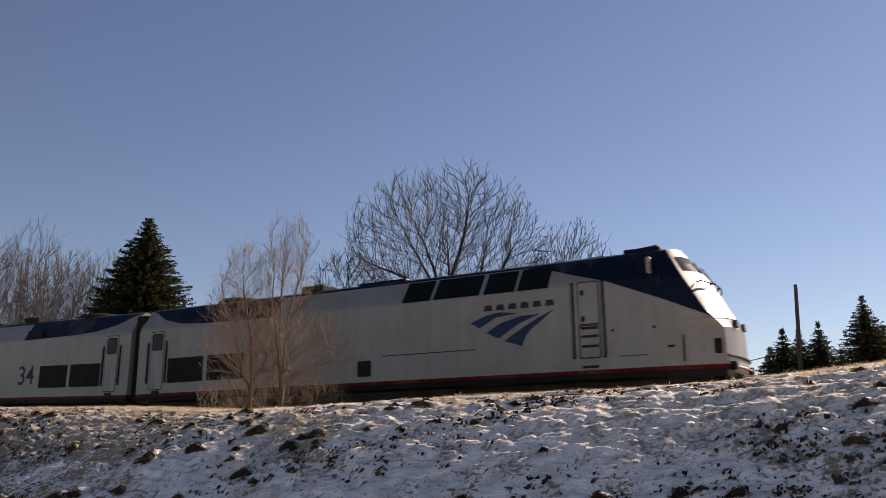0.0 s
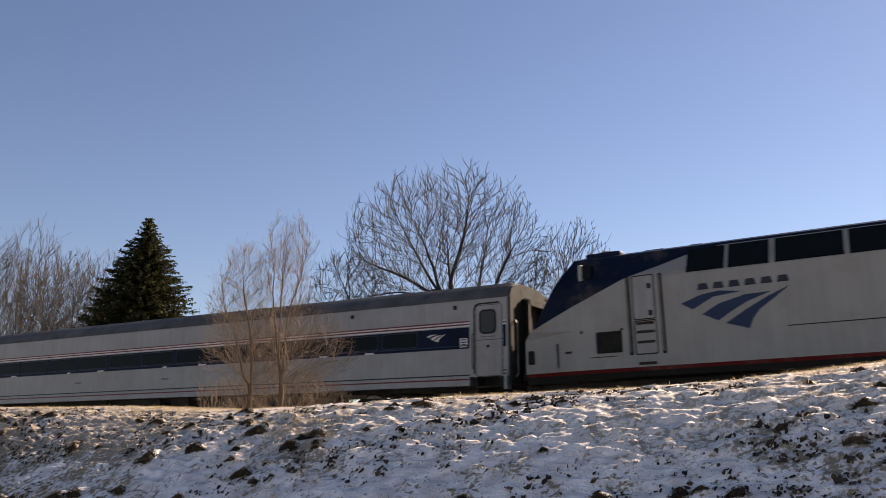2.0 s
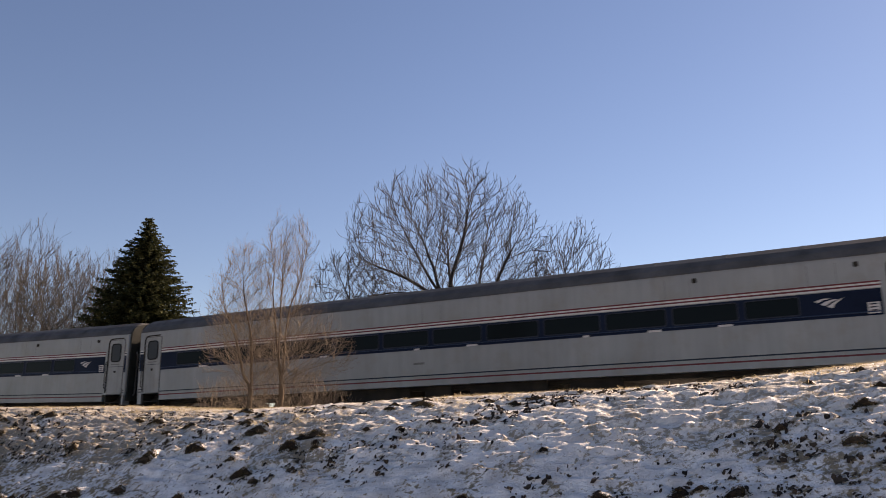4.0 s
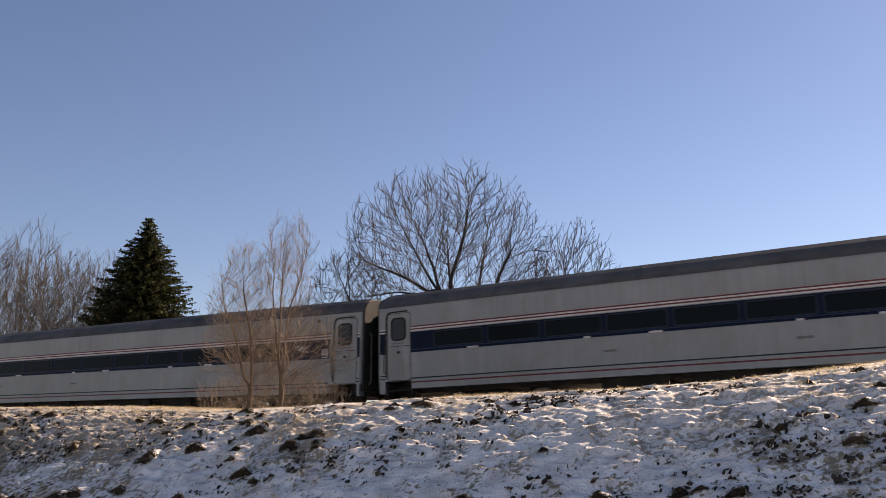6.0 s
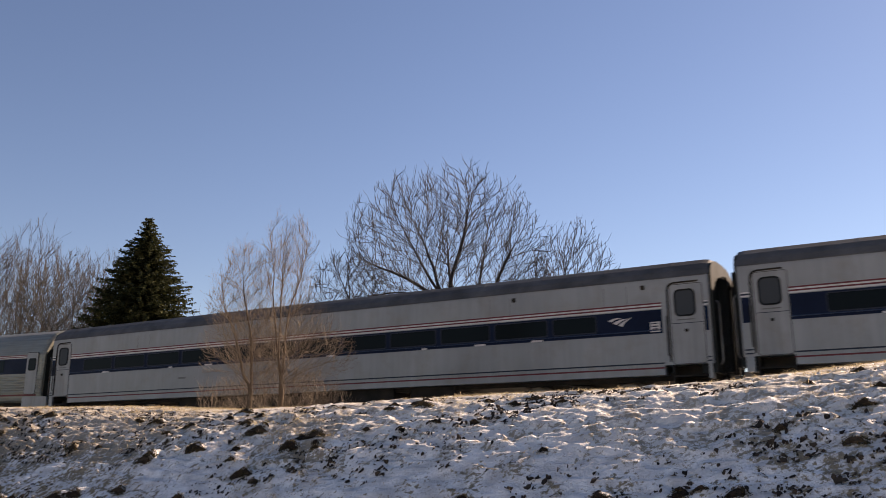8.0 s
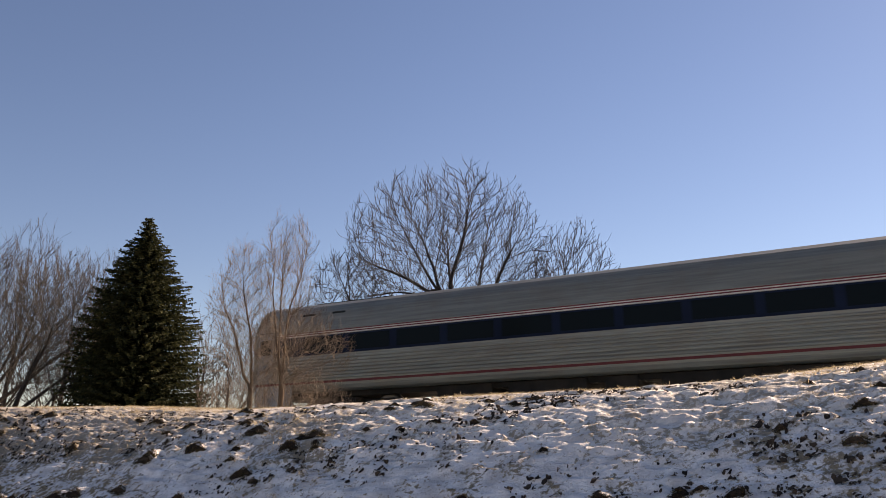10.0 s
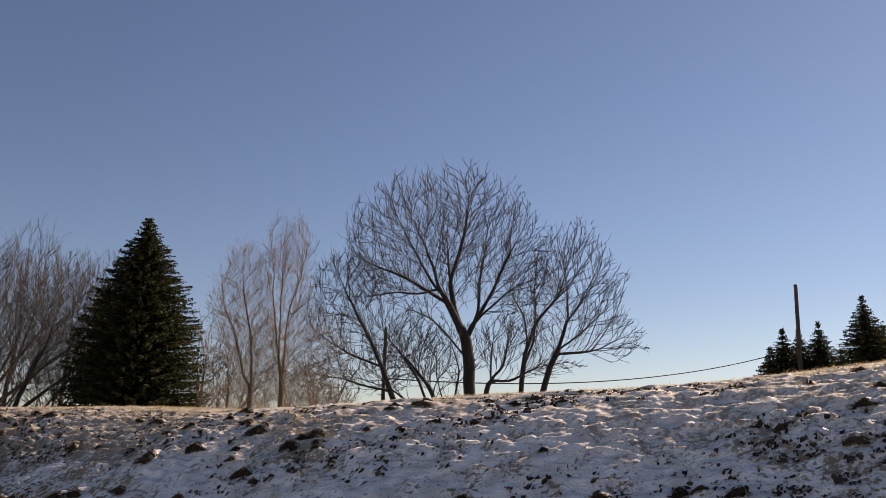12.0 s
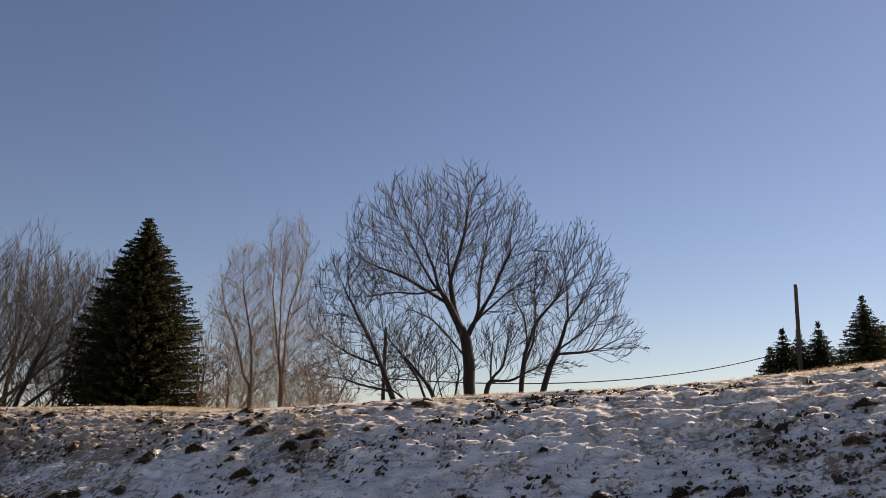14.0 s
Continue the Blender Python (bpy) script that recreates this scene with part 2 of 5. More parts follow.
def cyl(bm, a, b, r, n=12, r2=None):
    a, b = Vector(a), Vector(b)
    q = (b - a).to_track_quat('Z', 'Y')
    r2 = r if r2 is None else r2
    rings = []
    for c, rr in ((a, r), (b, r2)):
        rings.append([bm.verts.new(c + q @ Vector((rr * math.cos(2 * PI * i / n), rr * math.sin(2 * PI * i / n), 0))) for i in range(n)])
    for i in range(n):
        j = (i + 1) % n
        bm.faces.new((rings[0][i], rings[0][j], rings[1][j], rings[1][i]))
    bm.faces.new(rings[0][::-1])
    bm.faces.new(rings[1])
    return bm


def loft(bm, rings, caps=True):
    """Skin closed rings of equal length."""
    vs = [[bm.verts.new(p) for p in r] for r in rings]
    n = len(vs[0])
    for a, b in zip(vs, vs[1:]):
        for i in range(n):
            j = (i + 1) % n
            bm.faces.new((a[i], a[j], b[j], b[i]))
    if caps:
        bm.faces.new(vs[0][::-1])
        bm.faces.new(vs[-1])
    return bm


def plate(bm, outline, y, depth):
    """A flat outline in (x, z), lying at y and standing out by depth (towards -y for negative)."""
    front = [bm.verts.new((x, y + depth, z)) for x, z in outline]
    back = [bm.verts.new((x, y, z)) for x, z in outline]
    bm.faces.new(front)
    bm.faces.new(back[::-1])
    n = len(outline)
    for i in range(n):
        j = (i + 1) % n
        bm.faces.new((front[i], front[j], back[j], back[i]))
    return bm


def rounded(x0, x1, z0, z1, r, n=5):
    pts = []
    for cx, cz, a0 in ((x1 - r, z1 - r, 0), (x0 + r, z1 - r, 90), (x0 + r, z0 + r, 180), (x1 - r, z0 + r, 270)):
        for i in range(n + 1):
            a = radians(a0 + 90 * i / n)
            pts.append((cx + r * math.cos(a), cz + r * math.sin(a)))
    return pts


def ringframe(bm, outer, inner, y, depth):
    """A rim between two outlines of equal length."""
    n = len(outer)
    rows = [[bm.verts.new((x, yy, z)) for x, z in o] for o, yy in ((outer, y), (outer, y + depth), (inner, y + depth), (inner, y))]
    for a, b in zip(rows, rows[1:]):
        for i in range(n):
            j = (i + 1) % n
            bm.faces.new((a[i], a[j], b[j], b[i]))
    return bm


def tube(bm, pts, r, n=6):
    for a, b in zip(pts, pts[1:]):
        cyl(bm, a, b, r, n)
    return bm


def text_plate(name, words, material, parent, size, x, y, z, side):
    """Raised characters on a side of a vehicle; side -1 faces -y, +1 faces +y."""
    cu = bpy.data.curves.new(name, 'FONT')
    cu.body, cu.size, cu.extrude, cu.align_x = words, size, 0.004, 'CENTER'
    cu.offset = 0.006
    tmp = bpy.data.objects.new(name, cu)
    scene.collection.objects.link(tmp)
    deps = bpy.context.evaluated_depsgraph_get()
    me = bpy.data.meshes.new_from_object(tmp.evaluated_get(deps))
    bpy.data.objects.remove(tmp)
    turn = pose(x, y, z, 90, 0, 0) if side < 0 else pose(x, y, z, 90, 0, 180)
    me.transform(turn)
    me.materials.clear()
    me.materials.append(material)
    return part(name, me, material, parent)


# ---- running gear ----
MESHES = {}


def wheelset_mesh():
    """Two flanged wheels on their axle."""
    if "wheelset" not in MESHES:
        bm = bmesh.new()
        for side in (-1, 1):
            rings = []
            for y, r in ((-0.07, 0.0), (-0.07, 0.40), (-0.045, 0.455), (0.035, 0.46), (0.04, 0.49), (0.07, 0.49), (0.07, 0.42), (0.02, 0.36), (0.02, 0.16), (0.09, 0.13), (0.09, 0.0)):
                rings.append([(max(r, 0.004) * math.cos(2 * PI * i / 20), side * (0.74 - y), max(r, 0.004) * math.sin(2 * PI * i / 20)) for i in range(20)])
            loft(bm, rings)
        cyl(bm, (0, -0.95, 0), (0, 0.95, 0), 0.085, 10)
        me = bpy.data.meshes.new("wheelset")
        bmesh.ops.recalc_face_normals(bm, faces=bm.faces)
        bm.to_mesh(me)
        bm.free()
        me.materials.append(STEEL)
        MESHES["wheelset"] = me
    return MESHES["wheelset"]


def bogie(parent, x, base):
    bm = bmesh.new()
    for sy in (-1, 1):
        y = 1.0 * sy
        prof = [(-base / 2 - 0.45, 0.62), (-base / 2 - 0.3, 0.75), (-0.55, 0.72), (-0.4, 0.52), (0.4, 0.52), (0.55, 0.72), (base / 2 + 0.3, 0.75), (base / 2 + 0.45, 0.62),
                (base / 2 + 0.4, 0.55), (0.6, 0.5), (0.45, 0.36), (-0.45, 0.36), (-0.6, 0.5), (-base / 2 - 0.4, 0.55)]
        plate(bm, prof, y - 0.07, 0.14)
        for ax in (-base / 2, base / 2):
            box(bm, ax - 0.17, ax + 0.17, y - 0.12, y + 0.12, 0.34, 0.64, 0.03)
        cyl(bm, (-0.2, y, 0.4), (-0.2, y, 0.82), 0.13, 10)
        cyl(bm, (0.2, y, 0.4), (0.2, y, 0.82), 0.13, 10)
    box(bm, -0.3, 0.3, -1.1, 1.1, 0.55, 0.8)
    b = part("bogie", bm, UNDER, parent)
    b.location = (x, 0, 0)
    for ax in (-base / 2, base / 2):
        w = part("wheelset", wheelset_mesh(), STEEL, b)
        w.location = (ax, 0, 0.46)
    return b


def mirror_ring(half):
    """Half a section, (y, z) from the roof's middle to the floor's middle on the -y side, closed to a ring."""
    return half + [(-y, z) for y, z in half[::-1] if abs(y) > 1e-6]


# ---- the locomotives ----
LOGO = ([(0.0, 2.7), (0.5, 2.88), (0.95, 2.94), (1.48, 2.87), (0.8, 2.8), (0.28, 2.53)],
        [(0.5, 2.39), (0.92, 2.62), (1.55, 2.78), (2.16, 2.8), (1.57, 2.6), (1.2, 2.4), (0.88, 2.2)],
        [(1.05, 2.12), (1.55, 2.42), (2.05, 2.68), (2.58, 2.9), (2.2, 2.62), (1.87, 2.4), (1.7, 2.2), (1.59, 1.95)])


def fan_logo(parent, x, y, side, dz=0.0, scale=1.0, material=None, z_ref=0.0, thick=0.006):
    """Three curved blades that fan out from a point; drawn the same way round on both sides."""
    for blade in LOGO:
        bm = bmesh.new()
        pts = []
        n = len(blade)
        for i in range(n):
            pts.append(blade[i])
        outline = [(x + (a - 1.3) * scale * (1 if side < 0 else -1), z_ref + (z - 2.45) * scale + dz) for a, z in pts]
        plate(bm, outline, y, thick * side)
        part("logo_blade", bm, material or LOGO_BLUE, parent)


def loco_section(x):
    t = min(max((x - 0.0) / 0.5, 0.0), 1.0)
    w = 1.46 + 0.06 * math.sqrt(t)
    top = 4.36
    return [(0.0, top), (-0.75, top - 0.01), (-1.0, 4.26), (-1.08, 4.16), (-w + 0.03, 3.56), (-w, 3.46), (-w, 1.1), (-w + 0.02, 0.95), (-w + 0.18, 0.9), (0.0, 0.9)]


CAB_EDGE = [(19.58, 1.0, 4.27), (19.82, 1.28, 3.86), (20.08, 1.50, 3.42), (20.33, 1.51, 2.98), (20.57, 1.50, 2.56), (20.8, 1.46, 2.32), (20.98, 1.37, 2.1), (21.0, 1.37, 1.3), (20.96, 1.37, 0.9)]
CAB_MID = [(19.74, 4.40), (20.12, 3.93), (20.43, 3.48), (20.68, 3.04), (20.88, 2.64), (21.02, 2.40), (21.1, 2.15), (21.14, 1.3), (21.09, 0.9)]


def cab_point(j, k, lift=0.0):
    """The nose: row j from the roof down, k from -1 to 1 across."""
    j0 = min(int(j), len(CAB_EDGE) - 2)
    f = j - j0
    ex, ew, ez = (a + (b - a) * f for a, b in zip(CAB_EDGE[j0], CAB_EDGE[j0 + 1]))
    mx, mz = (a + (b - a) * f for a, b in zip(CAB_MID[j0], CAB_MID[j0 + 1]))
    q = 1 - abs(k) ** 2.4
    return Vector((ex + (mx - ex) * q + lift, ew * k, ez + (mz - ez) * q + lift * 0.7))


def locomotive(number, hatch_side):
    loco = empty("locomotive")
    # body shell
    bm = bmesh.new()
    rings = []
    for x in (0.32, 0.4, 0.55, 0.8, 2, 5, 8, 11, 14, 17, 19.0, 19.5):
        rings.append([(x, y, z) for y, z in mirror_ring(loco_section(x))])
    loft(bm, rings)
    # side walls of the cab, between the body's end and the edge of the nose
    for side in (-1, 1):
        back = [(19.5, 1.0, 4.26), (19.5, 1.30, 3.78), (19.5, 1.52, 3.4), (19.5, 1.52, 2.95), (19.5, 1.52, 2.5), (19.5, 1.52, 2.25), (19.5, 1.52, 1.95), (19.5, 1.52, 1.3), (19.5, 1.5, 0.9)]
        rows = [[bm.verts.new((x, y * side, z)) for x, y, z in c] for c in (back, CAB_EDGE)]
        for i in range(len(back) - 1):
            bm.faces.new((rows[0][i], rows[0][i + 1], rows[1][i + 1], rows[1][i]))
    grid = [[bm.verts.new(cab_point(j, k / 8)) for k in range(-8, 9)] for j in range(len(CAB_EDGE))]
    for a, b in zip(grid, grid[1:]):
        for i in range(16):
            bm.faces.new((a[i], a[i + 1], b[i + 1], b[i]))
    top = [bm.verts.new((19.5, k / 8, 4.36 - 0.1 * abs(k / 8) ** 3)) for k in range(-8, 9)]
    for i in range(16):
        bm.faces.new((top[i], top[i + 1], grid[0][i + 1], grid[0][i]))
    part("body", bm, LOCO, loco, "silver sides, blue roof and cab, red sill stripe")
    # windscreen: two panes with a dark surround
    for k0, k1 in ((-0.86, -0.06), (0.06, 0.86)):
        bm = bmesh.new()
        g = [[bm.verts.new(cab_point(0.6 + 0.95 * j / 4, k0 + (k1 - k0) * i / 6, 0.015)) for i in range(7)] for j in range(5)]
        for a, b in zip(g, g[1:]):
            for i in range(6):
                bm.faces.new((a[i], a[i + 1], b[i + 1], b[i]))
        part("windscreen", bm, SCREEN, loco)
    for k in (-0.45, 0.45):
        bm = bmesh.new()
        tube(bm, [cab_point(1.95, k, 0.05), cab_point(1.0, k * 0.7, 0.05)], 0.018)
        part("wiper", bm, RUBBER, loco)
    for k in (-0.35, 0.35):
        bm = bmesh.new()
        c = cab_point(5.6, k, 0.0)
        cyl(bm, c - Vector((0.02, 0, 0)), c + Vector((0.09, 0, 0.01)), 0.11, 14)
        part("headlight", bm, SCREEN, loco)
    for k in (-0.75, -0.25, 0.3):
        bm = bmesh.new()
        tube(bm, [cab_point(2.3, k, 0.0), cab_point(2.4, k, 0.1), cab_point(2.5, k + 0.3, 0.1), cab_point(2.6, k + 0.3, 0.0)], 0.02)
        part("grab_rail", bm, RUBBER, loco)
    # seam round the nose, step bar, ditch lights, hoses
    bm = bmesh.new()
    tube(bm, [cab_point(6.9, k / 6, 0.03) for k in range(-6, 7)], 0.035)
    part("anticlimber", bm, UNDER, loco)
    for j in (5.05, 7.6):
        bm = bmesh.new()
        tube(bm, [cab_point(j, k / 6, 0.0) for k in range(-6, 7)], 0.014)
        part("nose_seam", bm, UNDER, loco)
    for k in (-0.8, 0.8):
        bm = bmesh.new()
        c = cab_point(7.35, k, 0.0)
        box(bm, c.x - 0.02, c.x + 0.12, c.y - 0.11, c.y + 0.11, c.z - 0.1, c.z + 0.1, 0.02)
        d = part("ditch_light", bm, RUBBER, loco)
        bm = bmesh.new()
        cyl(bm, (c.x + 0.11, c.y, c.z), (c.x + 0.135, c.y, c.z), 0.08, 14)
        part("lens", bm, SCREEN, d)
    for k in (-0.55, -0.3, 0.3, 0.55):
        bm = bmesh.new()
        c = cab_point(7.8, k, 0.02)
        tube(bm, [c, c + Vector((0.12, 0, -0.15)), c + Vector((0.16, 0, -0.4)), c + Vector((0.1, 0, -0.6))], 0.028)
        part("air_hose", bm, RUBBER, loco)
    bm = bmesh.new()
    tube(bm, [cab_point(7.55, k / 6, 0.1) for k in range(-5, 6)], 0.016)
    part("cut_lever", bm, STEEL, loco)
    # pilot and coupler
    bm = bmesh.new()
    plate_pts = [(-1.3, 0.9), (1.3, 0.9), (1.2, 0.35), (0.5, 0.22), (-0.5, 0.22), (-1.2, 0.35)]
    vs = [[bm.verts.new((x, y, z)) for y, z in plate_pts] for x in (20.88, 21.04)]
    bm.faces.new(vs[0][::-1]), bm.faces.new(vs[1])
    for i in range(6):
        bm.faces.new((vs[0][i], vs[0][(i + 1) % 6], vs[1][(i + 1) % 6], vs[1][i]))
    part("pilot", bm, UNDER, loco)
    for x0, x1 in ((20.9, 21.4), (-0.1, 0.4)):
        bm = bmesh.new()
        box(bm, x0, x1, -0.14, 0.14, 0.72, 0.98, 0.04)
        part("coupler", bm, STEEL, loco)
    # dark end wall and doorway at the blunt end
    bm = bmesh.new()
    box(bm, 0.1, 0.34, -1.32, 1.32, 0.95, 4.1, 0.05)
    part("end_wall", bm, GRILLE, loco)
    bm = bmesh.new()
    for y0, y1 in ((-0.62, -0.48), (0.48, 0.62)):
        box(bm, -0.08, 0.12, y0, y1, 1.1, 3.4, 0.03)
    box(bm, -0.08, 0.12, -0.62, 0.62, 3.4, 3.56, 0.03)
    part("diaphragm", bm, RUBBER, loco)
    for side in (-1, 1):
        y = 1.522 * side
        # upper side openings in the sloping shoulder
        for x0, x1 in ((11.72, 12.68), (12.8, 14.32), (14.46, 15.42), (15.52, 16.44)):
            bm = bmesh.new()
            pts = []
            for xx, zz in ((x0, 3.5), (x1, 3.5), (x1, 4.15), (x0, 4.15)):
                f = (zz - 3.56) / 0.6
                yy = 1.49 - 0.41 * f
                pts.append((xx, yy * side, zz))
            front = [bm.verts.new((p[0], p[1] + 0.012 * side, p[2] + 0.01)) for p in pts]
            back = [bm.verts.new((p[0], p[1] - 0.05 * side, p[2] - 0.03)) for p in pts]
            bm.faces.new(front), bm.faces.new(back[::-1])
            for i in range(4):
                bm.faces.new((front[i], front[(i + 1) % 4], back[(i + 1) % 4], back[i]))
            part("upper_window", bm, GLASS, loco)
        bm = bmesh.new()
        box(bm, 5.55, 6.45, y - 0.12, y + 0.03 * side - 0.0, 3.52, 3.84, 0.02)
        part("vent_box", bm, GRILLE, loco)
        # big intake grilles with slats
        for x0, x1 in ((1.88, 3.6), (3.78, 5.46)):
            bm = bmesh.new()
            plate(bm, rounded(x0, x1, 1.54, 2.4, 0.04, 2), y, 0.01 * side)
            g = part("grille", bm, GRILLE, loco)
            for i in range(11):
                bm = bmesh.new()
                z = 1.60 + i * 0.073
                plate(bm, [(x0 + 0.04, z), (x1 - 0.04, z), (x1 - 0.04, z + 0.03), (x0 + 0.04, z + 0.03)], y + 0.01 * side, 0.014 * side)
                part("slat", bm, GRILLE, g)
        # rear crew door
        bm = bmesh.new()
        plate(bm, rounded(0.955, 1.645, 1.325, 3.405, 0.07, 3), y, 0.005 * side)
        part("door_frame", bm, UNDER, loco)
        bm = bmesh.new()
        plate(bm, rounded(0.98, 1.62, 1.35, 3.38, 0.06, 3), y, 0.012 * side)
        d = part("door", bm, DOORGREY, loco)
        bm = bmesh.new()
        plate(bm, rounded(1.03, 1.57, 2.72, 3.32, 0.08, 4), y + 0.012 * side, 0.006 * side)
        part("window_seal", bm, RUBBER, d)
        bm = bmesh.new()
        plate(bm, rounded(1.07, 1.53, 2.76, 3.28, 0.07, 4), y + 0.018 * side, 0.004 * side)
        part("door_window", bm, DOORGLASS, d)
        bm = bmesh.new()
        box(bm, 1.15, 1.5, y - 0.03, y + 0.03, 1.14, 1.3, 0.01)
        part("step", bm, UNDER, loco)
        # front crew door with its ladder recess
        bm = bmesh.new()
        plate(bm, rounded(17.27, 17.87, 2.39, 3.55, 0.06, 3), y, 0.005 * side)
        part("door_frame", bm, UNDER, loco)
        bm = bmesh.new()
        ringframe(bm, rounded(17.27, 17.87, 1.5, 2.38, 0.05, 3), rounded(17.3, 17.84, 1.53, 2.35, 0.04, 3), y, 0.008 * side)
        part("ladder_frame", bm, UNDER, loco)
        bm = bmesh.new()
        plate(bm, rounded(17.3, 17.84, 2.42, 3.52, 0.05, 3), y, 0.012 * side)
        d = part("door", bm, DOORGREY, loco)
        bm = bmesh.new()
        plate(bm, rounded(17.36, 17.46, 3.18, 3.32, 0.02, 2), y + 0.012 * side, 0.02 * side)
        part("latch", bm, UNDER, d)
        bm = bmesh.new()
        plate(bm, rounded(17.36, 17.46, 2.48, 2.62, 0.02, 2), y + 0.012 * side, 0.02 * side)
        part("latch", bm, UNDER, d)
        for z in (2.3, 2.08, 1.82, 1.28):
            bm = bmesh.new()
            plate(bm, [(17.34, z - 0.035), (17.8, z - 0.035), (17.8, z + 0.035), (17.34, z + 0.035)], y, 0.015 * side)
            part("step", bm, UNDER, loco)
        for x in (0.84, 1.76, 17.12, 17.97):
            z0, z1 = (1.55, 3.04) if x < 5 else (1.5, 3.55)
            bm = bmesh.new()
            plate(bm, rounded(x - 0.05, x + 0.05, z0, z1, 0.03, 2), y, 0.008 * side)
            r = part("handrail_recess", bm, GRILLE, loco)
            bm = bmesh.new()
            tube(bm, [(x, y, z0 + 0.05), (x, y + 0.06 * side, z0 + 0.09), (x, y + 0.06 * side, z1 - 0.09), (x, y, z1 - 0.05)], 0.016)
            part("handrail", bm, STEEL, r)
        # hatches, fillers and seams
        bm = bmesh.new()
        plate(bm, rounded(10.1, 10.6, 1.36, 1.84, 0.04, 2) if number == "127" else rounded(10.2, 10.48, 1.52, 1.84, 0.04, 2), y, 0.01 * side)
        part("fuel_hatch", bm, GRILLE, loco)
        bm = bmesh.new()
        plate(bm, [(11.0, 1.93), (14.2, 1.93), (14.2, 1.955), (11.0, 1.955)], y, 0.006 * side)
        part("seam", bm, UNDER, loco)
        for x0, x1, z0, z1 in ((18.35, 19.1, 1.5, 1.52), (19.6, 19.78, 1.66, 1.72), (18.16, 18.24, 2.16, 2.22), (19.26, 19.33, 2.16, 2.24), (19.98, 20.02, 1.3, 1.95)):
            bm = bmesh.new()
            plate(bm, [(x0, z0), (x1, z0), (x1, z1), (x0, z1)], (1.522 if x1 < 19.5 else 1.51) * side, 0.008 * side)
            part("fitting", bm, UNDER, loco)
        if side == hatch_side:
            bm = bmesh.new()
            plate(bm, rounded(18.2, 18.9, 1.6, 2.16, 0.03, 2), y, 0.012 * side)
            part("louvre_panel", bm, GRILLE, loco)
        bm = bmesh.new()
        plate(bm, rounded(20.72, 20.90, 1.45, 1.82, 0.03, 2), 1.37 * side, 0.05 * side)
        part("side_lamp_recess", bm, GRILLE, loco)
        bm = bmesh.new()
        plate(bm, rounded(18.95, 19.3, 3.62, 4.0, 0.05, 3), 1.2 * side, 0.28 * side)
        part("cab_window", bm, GLASS, loco)
        bm = bmesh.new()
        box(bm, 19.2, 19.3, 1.47 * side - 0.12, 1.47 * side + 0.07, 3.58, 4.02, 0.02)
        part("mirror", bm, SILVER, loco)
        fan_logo(loco, 15.33, y, side, z_ref=2.45)
        # the operator's name stands over the fan as six plain blocks
        for i in range(6):
            bm = bmesh.new()
            a = 14.46 + i * 0.375 if side < 0 else 16.2 - i * 0.375
            w = 0.28 if side < 0 else -0.28
            z = 3.0
            plate(bm, [(a, z), (a + w, z), (a + w * 0.86, z + 0.16), (a + w * 0.14, z + 0.16)], y, 0.006 * side)
            part("name_block", bm, LETTER, loco)
        text_plate("road_number", number, LETTER, loco, 1.06, 6.31, y, 1.70, side)
    # roof gear
    bm = bmesh.new()
    loft(bm, [[(3.85 + r * math.cos(2 * PI * i / 24), r * math.sin(2 * PI * i / 24), z) for i in range(24)] for r, z in ((0.85, 4.3), (0.85, 4.42), (0.7, 4.52), (0.3, 4.55))])
    part("roof_fan", bm, UNDER, loco)
    bm = bmesh.new()
    box(bm, 7.15, 8.05, -0.7, 0.7, 4.3, 4.58, 0.04)
    part("exhaust_box", bm, UNDER, loco)
    bm = bmesh.new()
    box(bm, 9.6, 11.4, -0.8, 0.8, 4.3, 4.42, 0.03)
    part("roof_hatch", bm, LOCO, loco)
    bm = bmesh.new()
    box(bm, 18.35, 19.35, -0.7, 0.7, 4.34, 4.48, 0.04)
    part("roof_box", bm, BLUE, loco)
    for x0, x1 in ((17.2, 17.75), (16.2, 16.5)):
        bm = bmesh.new()
        box(bm, x0, x1, -0.5, 0.5, 4.33, 4.43, 0.03)
        part("roof_hatch", bm, BLUE, loco)
    bm = bmesh.new()
    for i, y in enumerate((-0.3, -0.15, 0.0, 0.15, 0.3)):
        cyl(bm, (18.6, y, 4.53), (19.2 - 0.05 * i, y, 4.54), 0.03, 8, 0.075)
    part("horn", bm, STEEL, loco)
    # under the floor
    bm = bmesh.new()
    box(bm, 7.4, 13.4, -1.3, 1.3, 0.35, 0.98, 0.12)
    part("fuel_tank", bm, UNDER, loco)
    bm = bmesh.new()
    box(bm, 0.6, 20.6, -1.2, 1.2, 0.75, 0.95)
    part("underframe", bm, UNDER, loco)
    for x in (4.3, 16.7):
        bogie(loco, x, 2.7)
    return loco


# ---- the coaches ----
def coach_section():
    return [(0.0, 3.95), (-0.6, 3.94), (-1.02, 3.905), (-1.25, 3.77), (-1.41, 3.61), (-1.49, 3.465)]


